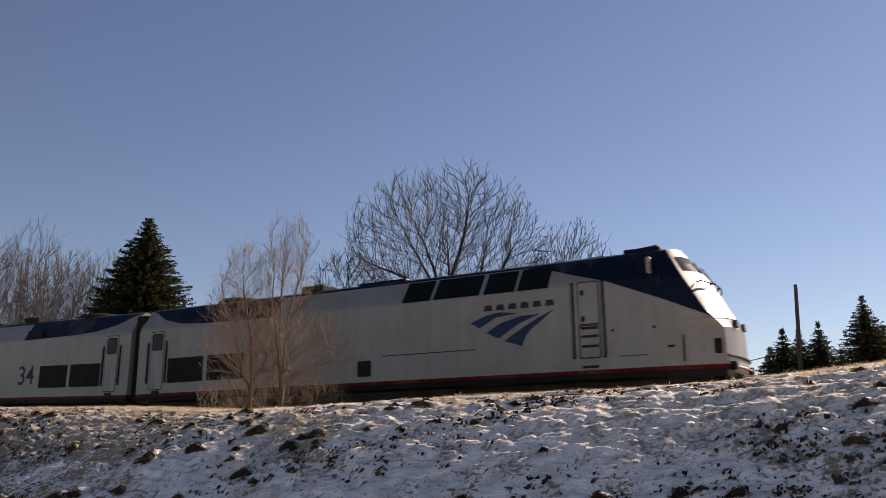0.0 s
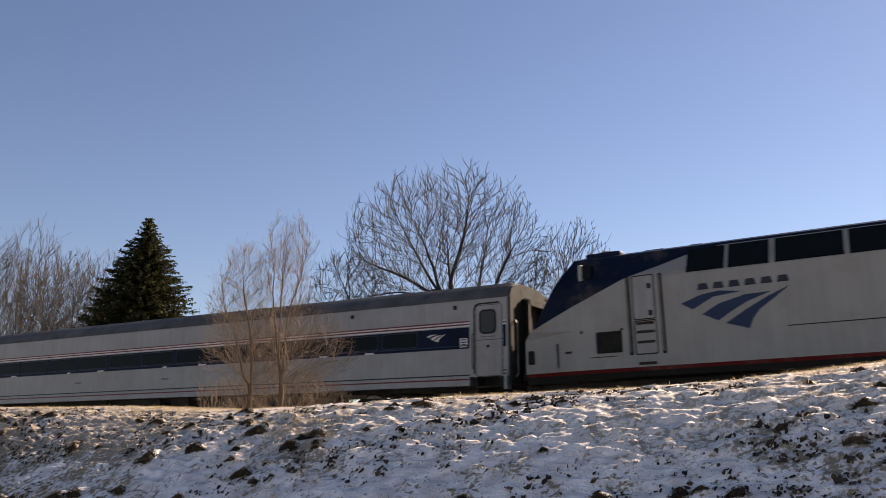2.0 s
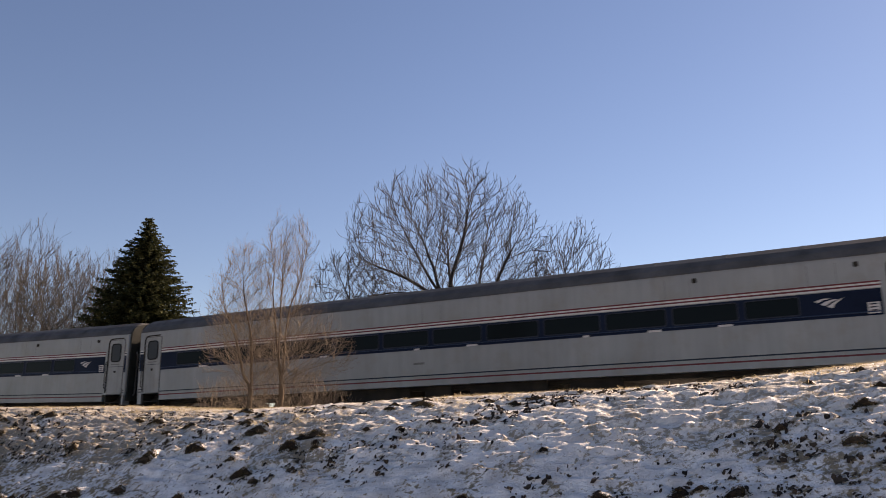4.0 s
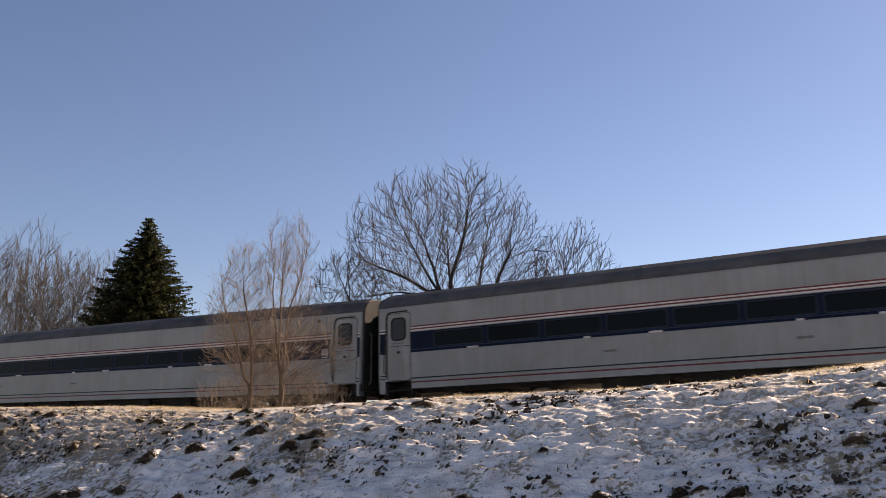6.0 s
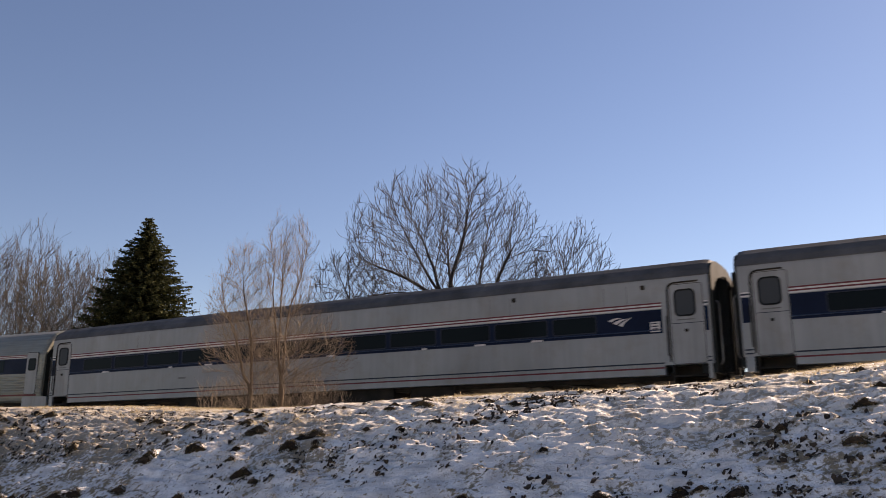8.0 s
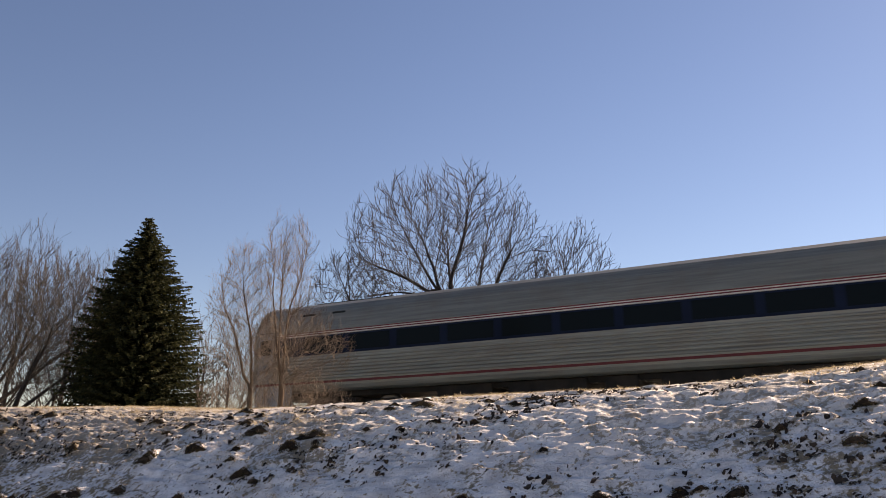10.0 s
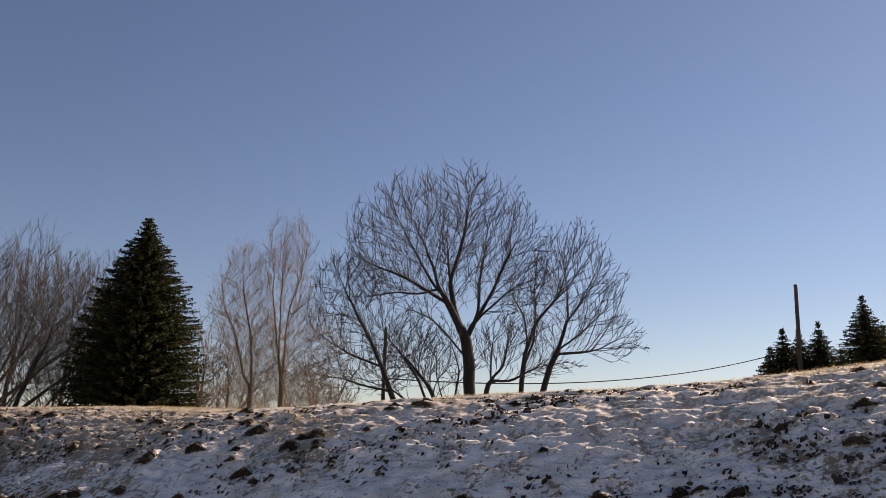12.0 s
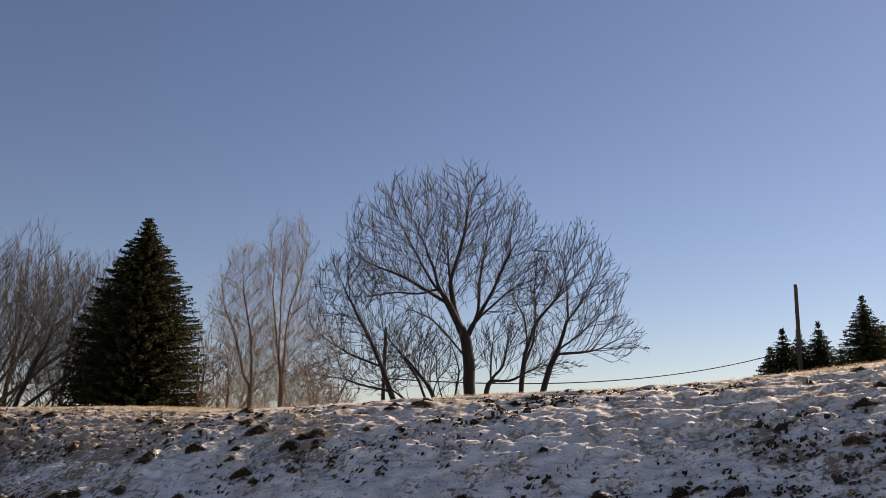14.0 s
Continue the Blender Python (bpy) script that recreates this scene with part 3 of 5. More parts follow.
def coach_end(parent, xe, out, round_top=False):
    """End wall, doorway tunnel and buffer gear; out is +1 at the front end, -1 at the rear."""
    bm = bmesh.new()
    ys = [(-1.44, 1.0), (-1.44, 3.46), (-1.36, 3.64), (-1.22, 3.76), (-0.7, 3.89), (0, 3.91), (0.7, 3.89), (1.22, 3.76), (1.36, 3.64), (1.44, 3.46), (1.44, 1.0)]
    if round_top:
        ys = [(-1.34, 1.15), (-1.34, 2.9), (-0.95, 3.55), (0, 3.8), (0.95, 3.55), (1.34, 2.9), (1.34, 1.15)]
    rows = [[bm.verts.new((x, y, z)) for y, z in ys] for x in (xe - 0.35 * out, xe + 0.02 * out)]
    bm.faces.new(rows[0]), bm.faces.new(rows[1])
    n = len(ys)
    for i in range(n):
        bm.faces.new((rows[0][i], rows[0][(i + 1) % n], rows[1][(i + 1) % n], rows[1][i]))
    part("end_wall", bm, ENDGREY, parent)
    dia = empty_part("diaphragm", parent)
    for i in range(3):
        bm = bmesh.new()
        x0 = xe + out * (0.03 + 0.075 * i)
        x1 = x0 + 0.05 * out
        g = 0.02 * (i % 2)
        for y0, y1, z0, z1 in ((-0.66 - g, -0.5, 1.05, 3.45 + g), (0.5, 0.66 + g, 1.05, 3.45 + g), (-0.66 - g, 0.66 + g, 3.3, 3.46 + g)):
            box(bm, min(x0, x1), max(x0, x1), y0, y1, z0, z1)
        part("fold", bm, RUBBER, dia)
    bm = bmesh.new()
    x0, x1 = xe + 0.02 * out, xe + 0.045 * out
    box(bm, min(x0, x1), max(x0, x1), -0.48, 0.48, 1.15, 3.3)
    part("end_door", bm, UNDER, parent)
    bm = bmesh.new()
    x0, x1 = xe - 0.3 * out, xe + 0.3 * out
    box(bm, min(x0, x1), max(x0, x1), -0.14, 0.14, 0.74, 0.98, 0.03)
    part("coupler", bm, STEEL, parent)
    for side in (-1, 1):
        bm = bmesh.new()
        tube(bm, [(xe + 0.05 * out, 1.2 * side, 1.2), (xe + 0.12 * out, 1.2 * side, 1.3), (xe + 0.12 * out, 1.2 * side, 2.7), (xe + 0.05 * out, 1.2 * side, 2.8)], 0.02)
        part("grab_rail", bm, STEEL, parent)
        bm = bmesh.new()
        tube(bm, [(xe + 0.05 * out, 0.8 * side, 1.1), (xe + 0.2 * out, 0.75 * side, 0.7), (xe + 0.3 * out, 0.6 * side, 0.55)], 0.03)
        part("brake_hose", bm, RUBBER, parent)


def empty_part(name, parent):
    ob = empty(name)
    ob.parent = parent
    return ob


def under_gear(parent, L):
    for x0, x1, z0 in ((7.2, 9.0, 0.5), (9.5, 11.8, 0.42), (12.3, 13.2, 0.55), (13.8, 16.2, 0.45), (16.8, 18.3, 0.52)):
        bm = bmesh.new()
        box(bm, x0, x1, -1.25, 1.25, z0, 1.0, 0.04)
        part("equipment_box", bm, UNDER, parent)
    bm = bmesh.new()
    box(bm, 0.4, L - 0.4, -1.15, 1.15, 0.86, 1.06)
    part("underframe", bm, UNDER, parent)
    for x in (4.0, L - 4.0):
        bogie(parent, x, 2.6)


def coach():
    c = empty("coach")
    L = 26.0
    w = 1.525
    # side shell, with raised sill over the entrance steps
    bm = bmesh.new()
    half = [(0.0, 3.45), (-1.47, 3.45), (-w + 0.005, 3.42), (-w, 3.36), (-w, 1.22), (0.0, 1.22)]
    inset = ((0.34, 0.05), (0.36, 0.015), (0.39, 0.0), (1.49, 0.0), (24.46, 0.0), (25.61, 0.0), (25.64, 0.015), (25.66, 0.05))
    loft(bm, [[(x, y * (1 - d / w), z) for y, z in mirror_ring(half)] for x, d in inset])
    part("body", bm, SILVER, c)
    bm = bmesh.new()
    box(bm, 1.50, 24.46, -w, w, 0.98, 1.219)
    part("side_sill", bm, SILVER, c)
    # roof: shallow curve, rounded down at both ends
    bm = bmesh.new()
    sec = coach_section() + [(-1.5, 3.44), (0.0, 3.44)]
    rings = []
    for x, d in ((0.32, 0.06), (0.36, 0.02), (0.5, 0.0), (25.5, 0.0), (25.64, 0.02), (25.68, 0.06)):
        rings.append([(x, y, max(z - d, 3.455) if z > 3.46 else z) for y, z in mirror_ring(sec)])
    loft(bm, rings)
    part("roof", bm, ROOFGREY, c, "weathered grey curved roof")
    bm = bmesh.new()
    for y in (-1.505, 1.505):
        box(bm, 0.4, 25.6, y - 0.03, y + 0.03, 3.42, 3.45)
    part("rain_gutter", bm, ROOFGREY, c)
    for k in range(14):
        bm = bmesh.new()
        x = 1.3 + 1.8 * k
        pts = coach_section()
        loft(bm, [[(x + dx, y, z + lift) for y, z in mirror_ring([(q, r) for q, r in pts]) for lift in (0.008,)] for dx in (-0.03, 0.03)])
        part("roof_seam", bm, ROOFGREY, c)
    for x in (4.5, 9.5, 16.5, 21.5):
        bm = bmesh.new()
        box(bm, x - 0.35, x + 0.35, -0.3, 0.3, 3.9, 4.0, 0.03)
        part("roof_vent", bm, ROOFGREY, c)
    for side in (-1, 1):
        y = w * side

        def strip(name, z0, z1, material, x0=1.5, x1=24.46, lift=0.004, label=""):
            b_ = bmesh.new()
            plate(b_, [(x0, z0), (x1, z0), (x1, z1), (x0, z1)], y, lift * side)
            return part(name, b_, material, c, label)

        strip("window_band", 2.03, 2.635, BLUE, label="dark blue window band")
        strip("white_stripe", 2.655, 2.695, WHITE)
        strip("red_stripe", 2.70, 2.735, RED)
        strip("white_stripe", 2.74, 2.775, WHITE)
        strip("red_stripe", 2.78, 2.815, RED)
        strip("dark_stripe", 1.26, 1.295, LETTER)
        strip("red_stripe", 1.14, 1.18, RED)
        # window ledge, its lighter blue painting the highlight along it
        strip("ledge", 2.10, 2.125, LOGO_BLUE, lift=0.02)
        # the band and its stripes go on past the doors to the corners
        for x0, x1 in ((0.40, 0.60), (25.52, 25.61)):
            strip("window_band", 2.03, 2.635, BLUE, x0, x1)
            for z in (2.66, 2.74):
                strip("white_stripe", z, z + 0.03, WHITE, x0, x1)
            strip("dark_stripe", 2.695, 2.735, LETTER, x0, x1)
            for z in (1.27, 1.36):
                strip("dark_stripe", z, z + 0.035, LETTER, x0, x1)
            bm = bmesh.new()
            box(bm, x0, x1, min(y, y - 0.3 * side), max(y, y - 0.3 * side), 0.86, 1.219)
            part("corner_skirt", bm, SILVER, c)
        for i in range(12):
            x0 = 2.205 + i * 1.745
            last = 1.55 if i < 11 else 1.2
            bm = bmesh.new()
            ringframe(bm, rounded(x0 + 0.08, x0 + last + 0.14, 2.14, 2.6, 0.06, 3), rounded(x0 + 0.11, x0 + last + 0.11, 2.17, 2.575, 0.05, 3), y + 0.004 * side, 0.012 * side)
            f = part("window", bm, LETTER, c)
            bm = bmesh.new()
            plate(bm, rounded(x0 + 0.11, x0 + last + 0.11, 2.17, 2.575, 0.05, 3), y + 0.001 * side, 0.006 * side)
            part("pane", bm, GLASS, f)
        # silver lips of the emergency windows, cut into the band's lower edge
        for i in (1, 3, 4, 6, 7, 9, 10, 11):
            x0 = 1.655 + i * 1.745
            strip("window_lip", 2.025, 2.075, WHITE, x0, x0 + (0.34 if i % 3 else 0.17), 0.009)
        # stencilled panels that cannot be read
        for x0, z0 in ((12.1, 1.6), (7.4, 1.62)):
            strip("stencil_bar", z0, z0 + 0.06, FAINT, x0, x0 + 0.36)
        # faint joints of the side sheets
        for x in (22.95, 19.6, 12.4, 5.2):
            for x_, z0_, z1_ in ((x, 2.83, 3.3), (x + 0.62, 2.83, 3.3)):
                strip("panel_joint", z0_, z1_, FAINT, x_, x_ + 0.012, 0.002)
        for x0 in ((23.95, 20.3) if side < 0 else (2.05, 5.6)):
            bm = bmesh.new()
            plate(bm, rounded(x0, x0 + 0.11, 3.17, 3.29, 0.03, 3), y, 0.03 * side)
            part("marker_lamp", bm, UNDER, c)
        fan_logo(c, 23.37 if side < 0 else 2.63, y + 0.004 * side, side, z_ref=2.38, scale=0.24, material=WHITE, thick=0.016)
        strip("notice", 2.07, 2.33, WHITE, 24.15, 24.40, 0.007)
        for z in (2.13, 2.2, 2.27):
            strip("writing_bar", z, z + 0.03, LETTER, 24.19, 24.35, 0.01)
        # vestibule doors
        for x0, x1 in ((0.71, 1.48), (24.69, 25.49)):
            bm = bmesh.new()
            plate(bm, rounded(x0 - 0.02, x1 + 0.015, 1.225, 3.24, 0.07, 3), y, 0.004 * side)
            part("door_recess", bm, UNDER, c)
            bm = bmesh.new()
            plate(bm, rounded(x0, x1, 1.24, 3.225, 0.06, 3), y + 0.004 * side, 0.010 * side)
            d = part("vestibule_door", bm, DOORGREY, c)
            bm = bmesh.new()
            ringframe(bm, rounded(x0 + 0.1, x0 + 0.63, 2.41, 3.1, 0.14), rounded(x0 + 0.14, x0 + 0.59, 2.45, 3.06, 0.11), y + 0.014 * side, 0.02 * side)
            part("window_seal", bm, RUBBER, d)
            bm = bmesh.new()
            plate(bm, rounded(x0 + 0.14, x0 + 0.59, 2.45, 3.06, 0.11), y + 0.014 * side, 0.008 * side)
            part("door_window", bm, DOORGLASS, d)
            bm = bmesh.new()
            plate(bm, rounded(x0 + 0.33, x0 + 0.41, 2.02, 2.1, 0.03, 3), y + 0.014 * side, 0.03 * side)
            part("door_handle", bm, UNDER, d)
            bm = bmesh.new()
            plate(bm, [(x0 + 0.02, 2.235), (x1 - 0.02, 2.235), (x1 - 0.02, 2.25), (x0 + 0.02, 2.25)], y + 0.014 * side, 0.006 * side)
            part("door_seam", bm, LETTER, d)
            bm = bmesh.new()
            plate(bm, [(x0 + 0.15, 2.315), (x0 + 0.58, 2.315), (x0 + 0.58, 2.345), (x0 + 0.15, 2.345)], y + 0.014 * side, 0.004 * side)
            part("writing_bar", bm, FAINT, d)
            # drip moulding: up one side of the door and round over its top
            bm = bmesh.new()
            line = [(x0 - 0.07, 1.3), (x0 - 0.07, 3.08), (x0 - 0.05, 3.18), (x0 + 0.0, 3.25), (x0 + 0.1, 3.28), (x1 - 0.08, 3.285)]
            tube(bm, [(px, y + 0.012 * side, pz) for px, pz in line], 0.022)
            part("drip_moulding", bm, UNDER, c)
            y0_, y1_ = min(y, y - 0.5 * side), max(y, y - 0.5 * side)
            # walls added round the steps to block light from the far side
            bm = bmesh.new()
            out_, in_ = y, y - 0.5 * side
            well = [(x0 - 0.04, out_), (x0 - 0.04, in_ - 0.04 * side), (x1 + 0.04, in_ - 0.04 * side), (x1 + 0.04, out_), (x1, out_), (x1, in_), (x0, in_), (x0, out_)]
            loft(bm, [[(px, py, pz) for px, py in well] for pz in (0.32, 1.215)])
            well_ = part("step_well", bm, UNDER, c)
            for zz in (0.92, 0.62, 0.32):
                bm = bmesh.new()
                box(bm, x0 + 0.003, x1 - 0.003, y0_ + 0.003, y1_ - 0.003, zz, zz + 0.04)
                part("step", bm, UNDER, well_)
            bm = bmesh.new()
            xr = x0 - 0.11 if x0 > 5 else x0 - 0.12
            tube(bm, [(xr, y, 1.45), (xr, y + 0.06 * side, 1.49), (xr, y + 0.06 * side, 2.4), (xr, y, 2.44)], 0.014)
            part("handrail", bm, UNDER, c)
    coach_end(c, 0.3, -1)
    coach_end(c, 25.7, 1)
    under_gear(c, L)
    return c


def fluted_car():
    c = empty("fluted_coach")
    L = 26.0
    half = [(0.0, 4.0), (-0.35, 3.99), (-0.7, 3.93), (-1.0, 3.79), (-1.22, 3.55), (-1.36, 3.28), (-1.45, 3.06), (-1.50, 2.93), (-1.52, 2.12)]
    z = 2.08
    while z > 1.42:                      # flutes
        y = -1.52 + 0.06 * max(0.0, (1.9 - z)) ** 2
        half += [(y, z), (y - 0.016, z - 0.025), (y - 0.016, z - 0.062), (y, z - 0.088)]
        z -= 0.1
    half += [(-1.505, 1.36), (-1.49, 1.2), (-1.45, 1.08), (-1.36, 1.02), (0.0, 1.02)]
    bm = bmesh.new()
    loft(bm, [[(x, yy * k, (zz - 1.0) * (0.5 + 0.5 * k) + 1.0 if zz > 3 else zz) for yy, zz in mirror_ring(half)]
              for x, k in ((0.3, 0.94), (0.36, 0.98), (0.46, 1.0), (25.54, 1.0), (25.64, 0.98), (25.7, 0.94))])
    part("body", bm, STAINLESS, c, "fluted stainless steel shell")
    bm = bmesh.new()
    for i in range(5):
        y = -0.4 + 0.2 * i
        zt = 3.995 - 0.17 * abs(y / 0.9) ** 2.2
        box(bm, 0.9, 25.1, y - 0.02, y + 0.02, zt - 0.05, zt + 0.02)
    part("roof_ribs", bm, STAINLESS, c)
    bm = bmesh.new()
    box(bm, 2.2, 5.2, -0.5, 0.5, 3.88, 4.005, 0.03)
    part("roof_hatch", bm, ENDGREY, c)

    for side in (-1, 1):
        def skin(zz):
            for (ya, za), (yb, zb) in zip(half, half[1:]):
                if za >= zz >= zb and za != zb:
                    return (ya + (yb - ya) * (za - zz) / (za - zb)) * -side
            return 1.52 * side

        def strip(name, z0, z1, material, x0, x1, lift=0.005, label=""):
            b_ = bmesh.new()
            ys = (skin(z0), skin(z1))
            f_ = [b_.verts.new((x, yy + lift * side, zz)) for x, zz, yy in ((x0, z0, ys[0]), (x1, z0, ys[0]), (x1, z1, ys[1]), (x0, z1, ys[1]))]
            g_ = [b_.verts.new((v.co.x, v.co.y - (lift + 0.02) * side, v.co.z)) for v in f_]
            b_.faces.new(f_), b_.faces.new(g_[::-1])
            for i_ in range(4):
                b_.faces.new((f_[i_], f_[(i_ + 1) % 4], g_[(i_ + 1) % 4], g_[i_]))
            return part(name, b_, material, c, label)

        strip("window_band", 2.16, 2.77, BLUE, 1.28, 24.72, label="dark blue window band")
        strip("white_stripe", 2.785, 2.815, WHITE, 1.28, 24.72)
        strip("red_stripe", 2.82, 2.85, RED, 1.28, 24.72)
        strip("white_stripe", 2.855, 2.88, WHITE, 1.28, 24.72)
        strip("red_stripe", 2.885, 2.915, RED, 1.28, 24.72)
        strip("red_stripe", 1.27, 1.34, RED, 0.5, 25.5, 0.012)
        for i in range(12):
            strip("window", 2.24, 2.72, GLASS, 2.5 + i * 1.75, 2.5 + i * 1.75 + 1.5, 0.012)
        for x0, x1 in ((0.56, 1.25), (24.75, 25.44)):
            b_ = bmesh.new()
            plate(b_, rounded(x0 - 0.015, x1 + 0.015, 1.345, 3.0, 0.05, 3), 1.518 * side, 0.014 * side)
            part("door_frame", b_, ENDGREY, c)
            b_ = bmesh.new()
            plate(b_, rounded(x0, x1, 1.355, 2.98, 0.05, 3), 1.532 * side, 0.006 * side)
            d = part("vestibule_door", b_, DOORGREY, c, "flat steel door")
            b_ = bmesh.new()
            plate(b_, rounded(x0 + 0.12, x0 + 0.6, 2.27, 2.76, 0.1), 1.538 * side, 0.01 * side)
            part("door_window", b_, GLASS, d)
            b_ = bmesh.new()
            plate(b_, rounded(x0 - 0.1, x1 + 0.75, 0.5, 1.25, 0.12, 4), 1.42 * side, 0.09 * side)
            part("step_cover", b_, DOORGREY, c)
        for x0 in (2.2, 3.4):
            b_ = bmesh.new()
            box(b_, x0, x0 + 0.5, min(1.2 * side, 1.26 * side), max(1.2 * side, 1.26 * side), 3.40, 3.54, 0.01)
            part("vent_grille", b_, ENDGREY, c)
    coach_end(c, 0.31, -1, True)
    coach_end(c, 25.69, 1, True)
    under_gear(c, L)
    return c


# ---- train make-up, front to rear ----
loco_first = tagged(locomotive("127", 0), "silver and blue diesel locomotive numbered 127, leading the train", "locomotive", "locomotives of the train")
loco_second = tagged(locomotive("34", 1), "silver and blue diesel locomotive numbered 34, running backwards", "locomotive", "locomotives of the train")
coach_first = tagged(coach(), "flat-sided silver passenger coach with dark blue window band", "train coach", "flat-sided coaches of the train")
coaches = [coach_first] + [copy_thing(coach_first, Matrix()) for _ in range(4)]
last_car = tagged(fluted_car(), "round-sided fluted stainless steel coach at the train's tail", "train coach")


# ---- ground ----
def value_noise(x, y, seed):
    xi, yi = np.floor(x).astype(np.int64), np.floor(y).astype(np.int64)
    fx, fy = x - xi, y - yi
    fx, fy = fx * fx * (3 - 2 * fx), fy * fy * (3 - 2 * fy)

    def h(a, b):
        n = (a * 374761393 + b * 668265263 + seed * 982451653) & 0xffffffff
        n = ((n ^ (n >> 13)) * 1274126177) & 0xffffffff
        return ((n ^ (n >> 16)) & 0xffff) / 65535.0
    return (h(xi, yi) * (1 - fx) + h(xi + 1, yi) * fx) * (1 - fy) + (h(xi, yi + 1) * (1 - fx) + h(xi + 1, yi + 1) * fx) * fy


def fbm(x, y, seed, octaves=4):
    out, amp, tot = 0.0, 1.0, 0.0
    for o in range(octaves):
        out = out + amp * value_noise(x * 2 ** o + 17.3 * o, y * 2 ** o - 9.1 * o, seed + o)
        tot += amp
        amp *= 0.5
    return out / tot


def rail_profile(s):
    return RAIL + 0.0005 * (np.clip(s, -48.0, 5.0) + 25.0) ** 2


TUSSOCKS = []                        # (s, u, radius) of the old grass clumps that stand out of the snow
_rng = np.random.default_rng(19)
while len(TUSSOCKS) < 110:
    _s, _u = _rng.uniform(-15, 1.2), _rng.uniform(6.0, 8.3)
    if value_noise(np.array(_s * 0.5), np.array(_u * 0.9), 71) + _rng.normal(0, 0.2) > 0.42:
        TUSSOCKS.append((float(_s), float(_u), float(0.03 + min(_rng.exponential(0.025), 0.07))))


def ground_z(s, u, rough=True):
    """The lie of the land: verge, snowy bank up to a shoulder 10 m off, level strip, track bed, flat fields."""
    s, u = np.asarray(s, float), np.asarray(u, float)
    crest = np.interp(s, [-60, -15.6, -12.3, -10.4, -9.4, -7.3, -6.1, -4.8, -3.4, -2.3, -1.62, -1.3, -0.86, -0.3, 6, 40], [2.1, 2.22, 2.155, 2.125, 2.075, 2.10, 2.134, 2.182, 2.213, 2.232, 2.251, 2.30, 2.337, 2.392, 2.6, 2.6])
    crest = crest - 0.038
    drop = np.interp(u, [-400, -3, 2, 3, 4, 5, 5.8, 6.4, 7, 7.5, 8.0, 8.6, 9.2, 10, 10.6, 12], [2.3, 2.28, 2.25, 2.22, 2.1, 1.78, 1.38, 1.02, 0.64, 0.37, 0.17, 0.045, 0.01, 0.0, 0.0, 0.06])
    bank = crest - drop
    bed = rail_profile(s) - 0.62
    flat = np.where(u > 28, np.interp(u, [28, 40, 2000], [1.45, 1.35, 1.2]), bed)
    t = np.clip((u - 12) / 5, 0, 1)
    t = t * t * (3 - 2 * t)
    t2 = np.clip((u - 25) / 5, 0, 1)
    z = bank * (1 - t) + (bed * (1 - t2) + flat * t2) * t
    if rough:
        near = np.clip((u - 4) / 1.5, 0, 1) * np.clip((20 - u) / 4, 0, 1)
        ridge = (1 - np.abs(2 * fbm(s * 1.9 + 1.0 * u, u * 6.0, 5, 3) - 1)) ** 2
        small = (1 - np.abs(2 * fbm(s * 4.0 + 2 * u, u * 12.5, 9, 3) - 1)) ** 1.5
        crumb = fbm(s * 10 + 3 * u, u * 26, 27, 2)
        band = np.interp(u, [4, 6.3, 6.9, 7.3, 8.1, 8.8, 10.5], [0.25, 0.35, 0.6, 1.0, 0.85, 0.4, 0.2])
        z = z + near * band * (0.05 * (ridge - 0.6) + 0.055 * (small - 0.6) + 0.042 * (crumb - 0.5))
        z = z + 0.09 * (fbm(s * 0.6, u * 0.6, 33, 2) - 0.5) * near
        for ts, tu, tr in TUSSOCKS:
            z = z + 0.5 * tr * np.exp(-((s - ts) / tr) ** 2 - ((u - tu) / (0.75 * tr)) ** 2)
    return z


def spaced(core0, core1, step, far):
    a = list(np.arange(core0, core1 + 1e-6, step))
    d, out0, out1 = step, [], []
    p = core0
    while p > -far:
        d *= 1.18
        p -= d
        out0.append(p)
    d, p = step, core1
    while p < far:
        d *= 1.18
        p += d
        out1.append(p)
    return np.array(out0[::-1] + a + out1)


def build_ground():
    S = spaced(-17.0, 1.4, 0.024, 1800)
    U = spaced(5.7, 9.6, 0.021, 1800)
    gs, gu = np.meshgrid(S, U, indexing='ij')
    gz = ground_z(gs, gu)
    x = ALONG.x * gs + AWAY.x * gu
    y = ALONG.y * gs + AWAY.y * gu
    co = np.stack([x, y, gz], -1).reshape(-1, 3)
    ns, nu = len(S), len(U)
    idx = np.arange(ns * nu).reshape(ns, nu)
    quads = np.stack([idx[:-1, :-1], idx[1:, :-1], idx[1:, 1:], idx[:-1, 1:]], -1).reshape(-1, 4)
    me = bpy.data.meshes.new("ground")
    me.from_pydata(co.tolist(), [], quads.tolist())
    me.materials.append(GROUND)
    me.shade_smooth()
    return tagged(new("ground", me), "snow-dusted grass bank and fields", "ground", kind="structure")


build_ground()


def sweep_track(name, section, material, label):
    bm = bmesh.new()
    rings = []
    for s in [-260, -200, -150, -120, -100, -80] + list(range(-60, 12, 4)) + [20, 40, 80, 150, 260]:
        rings.append([plan(s, U_TRACK + y, rail_z(s) + z) for y, z in section])
    loft(bm, rings)
    return tagged(part(name, bm, material), label, "railway track", kind="structure")


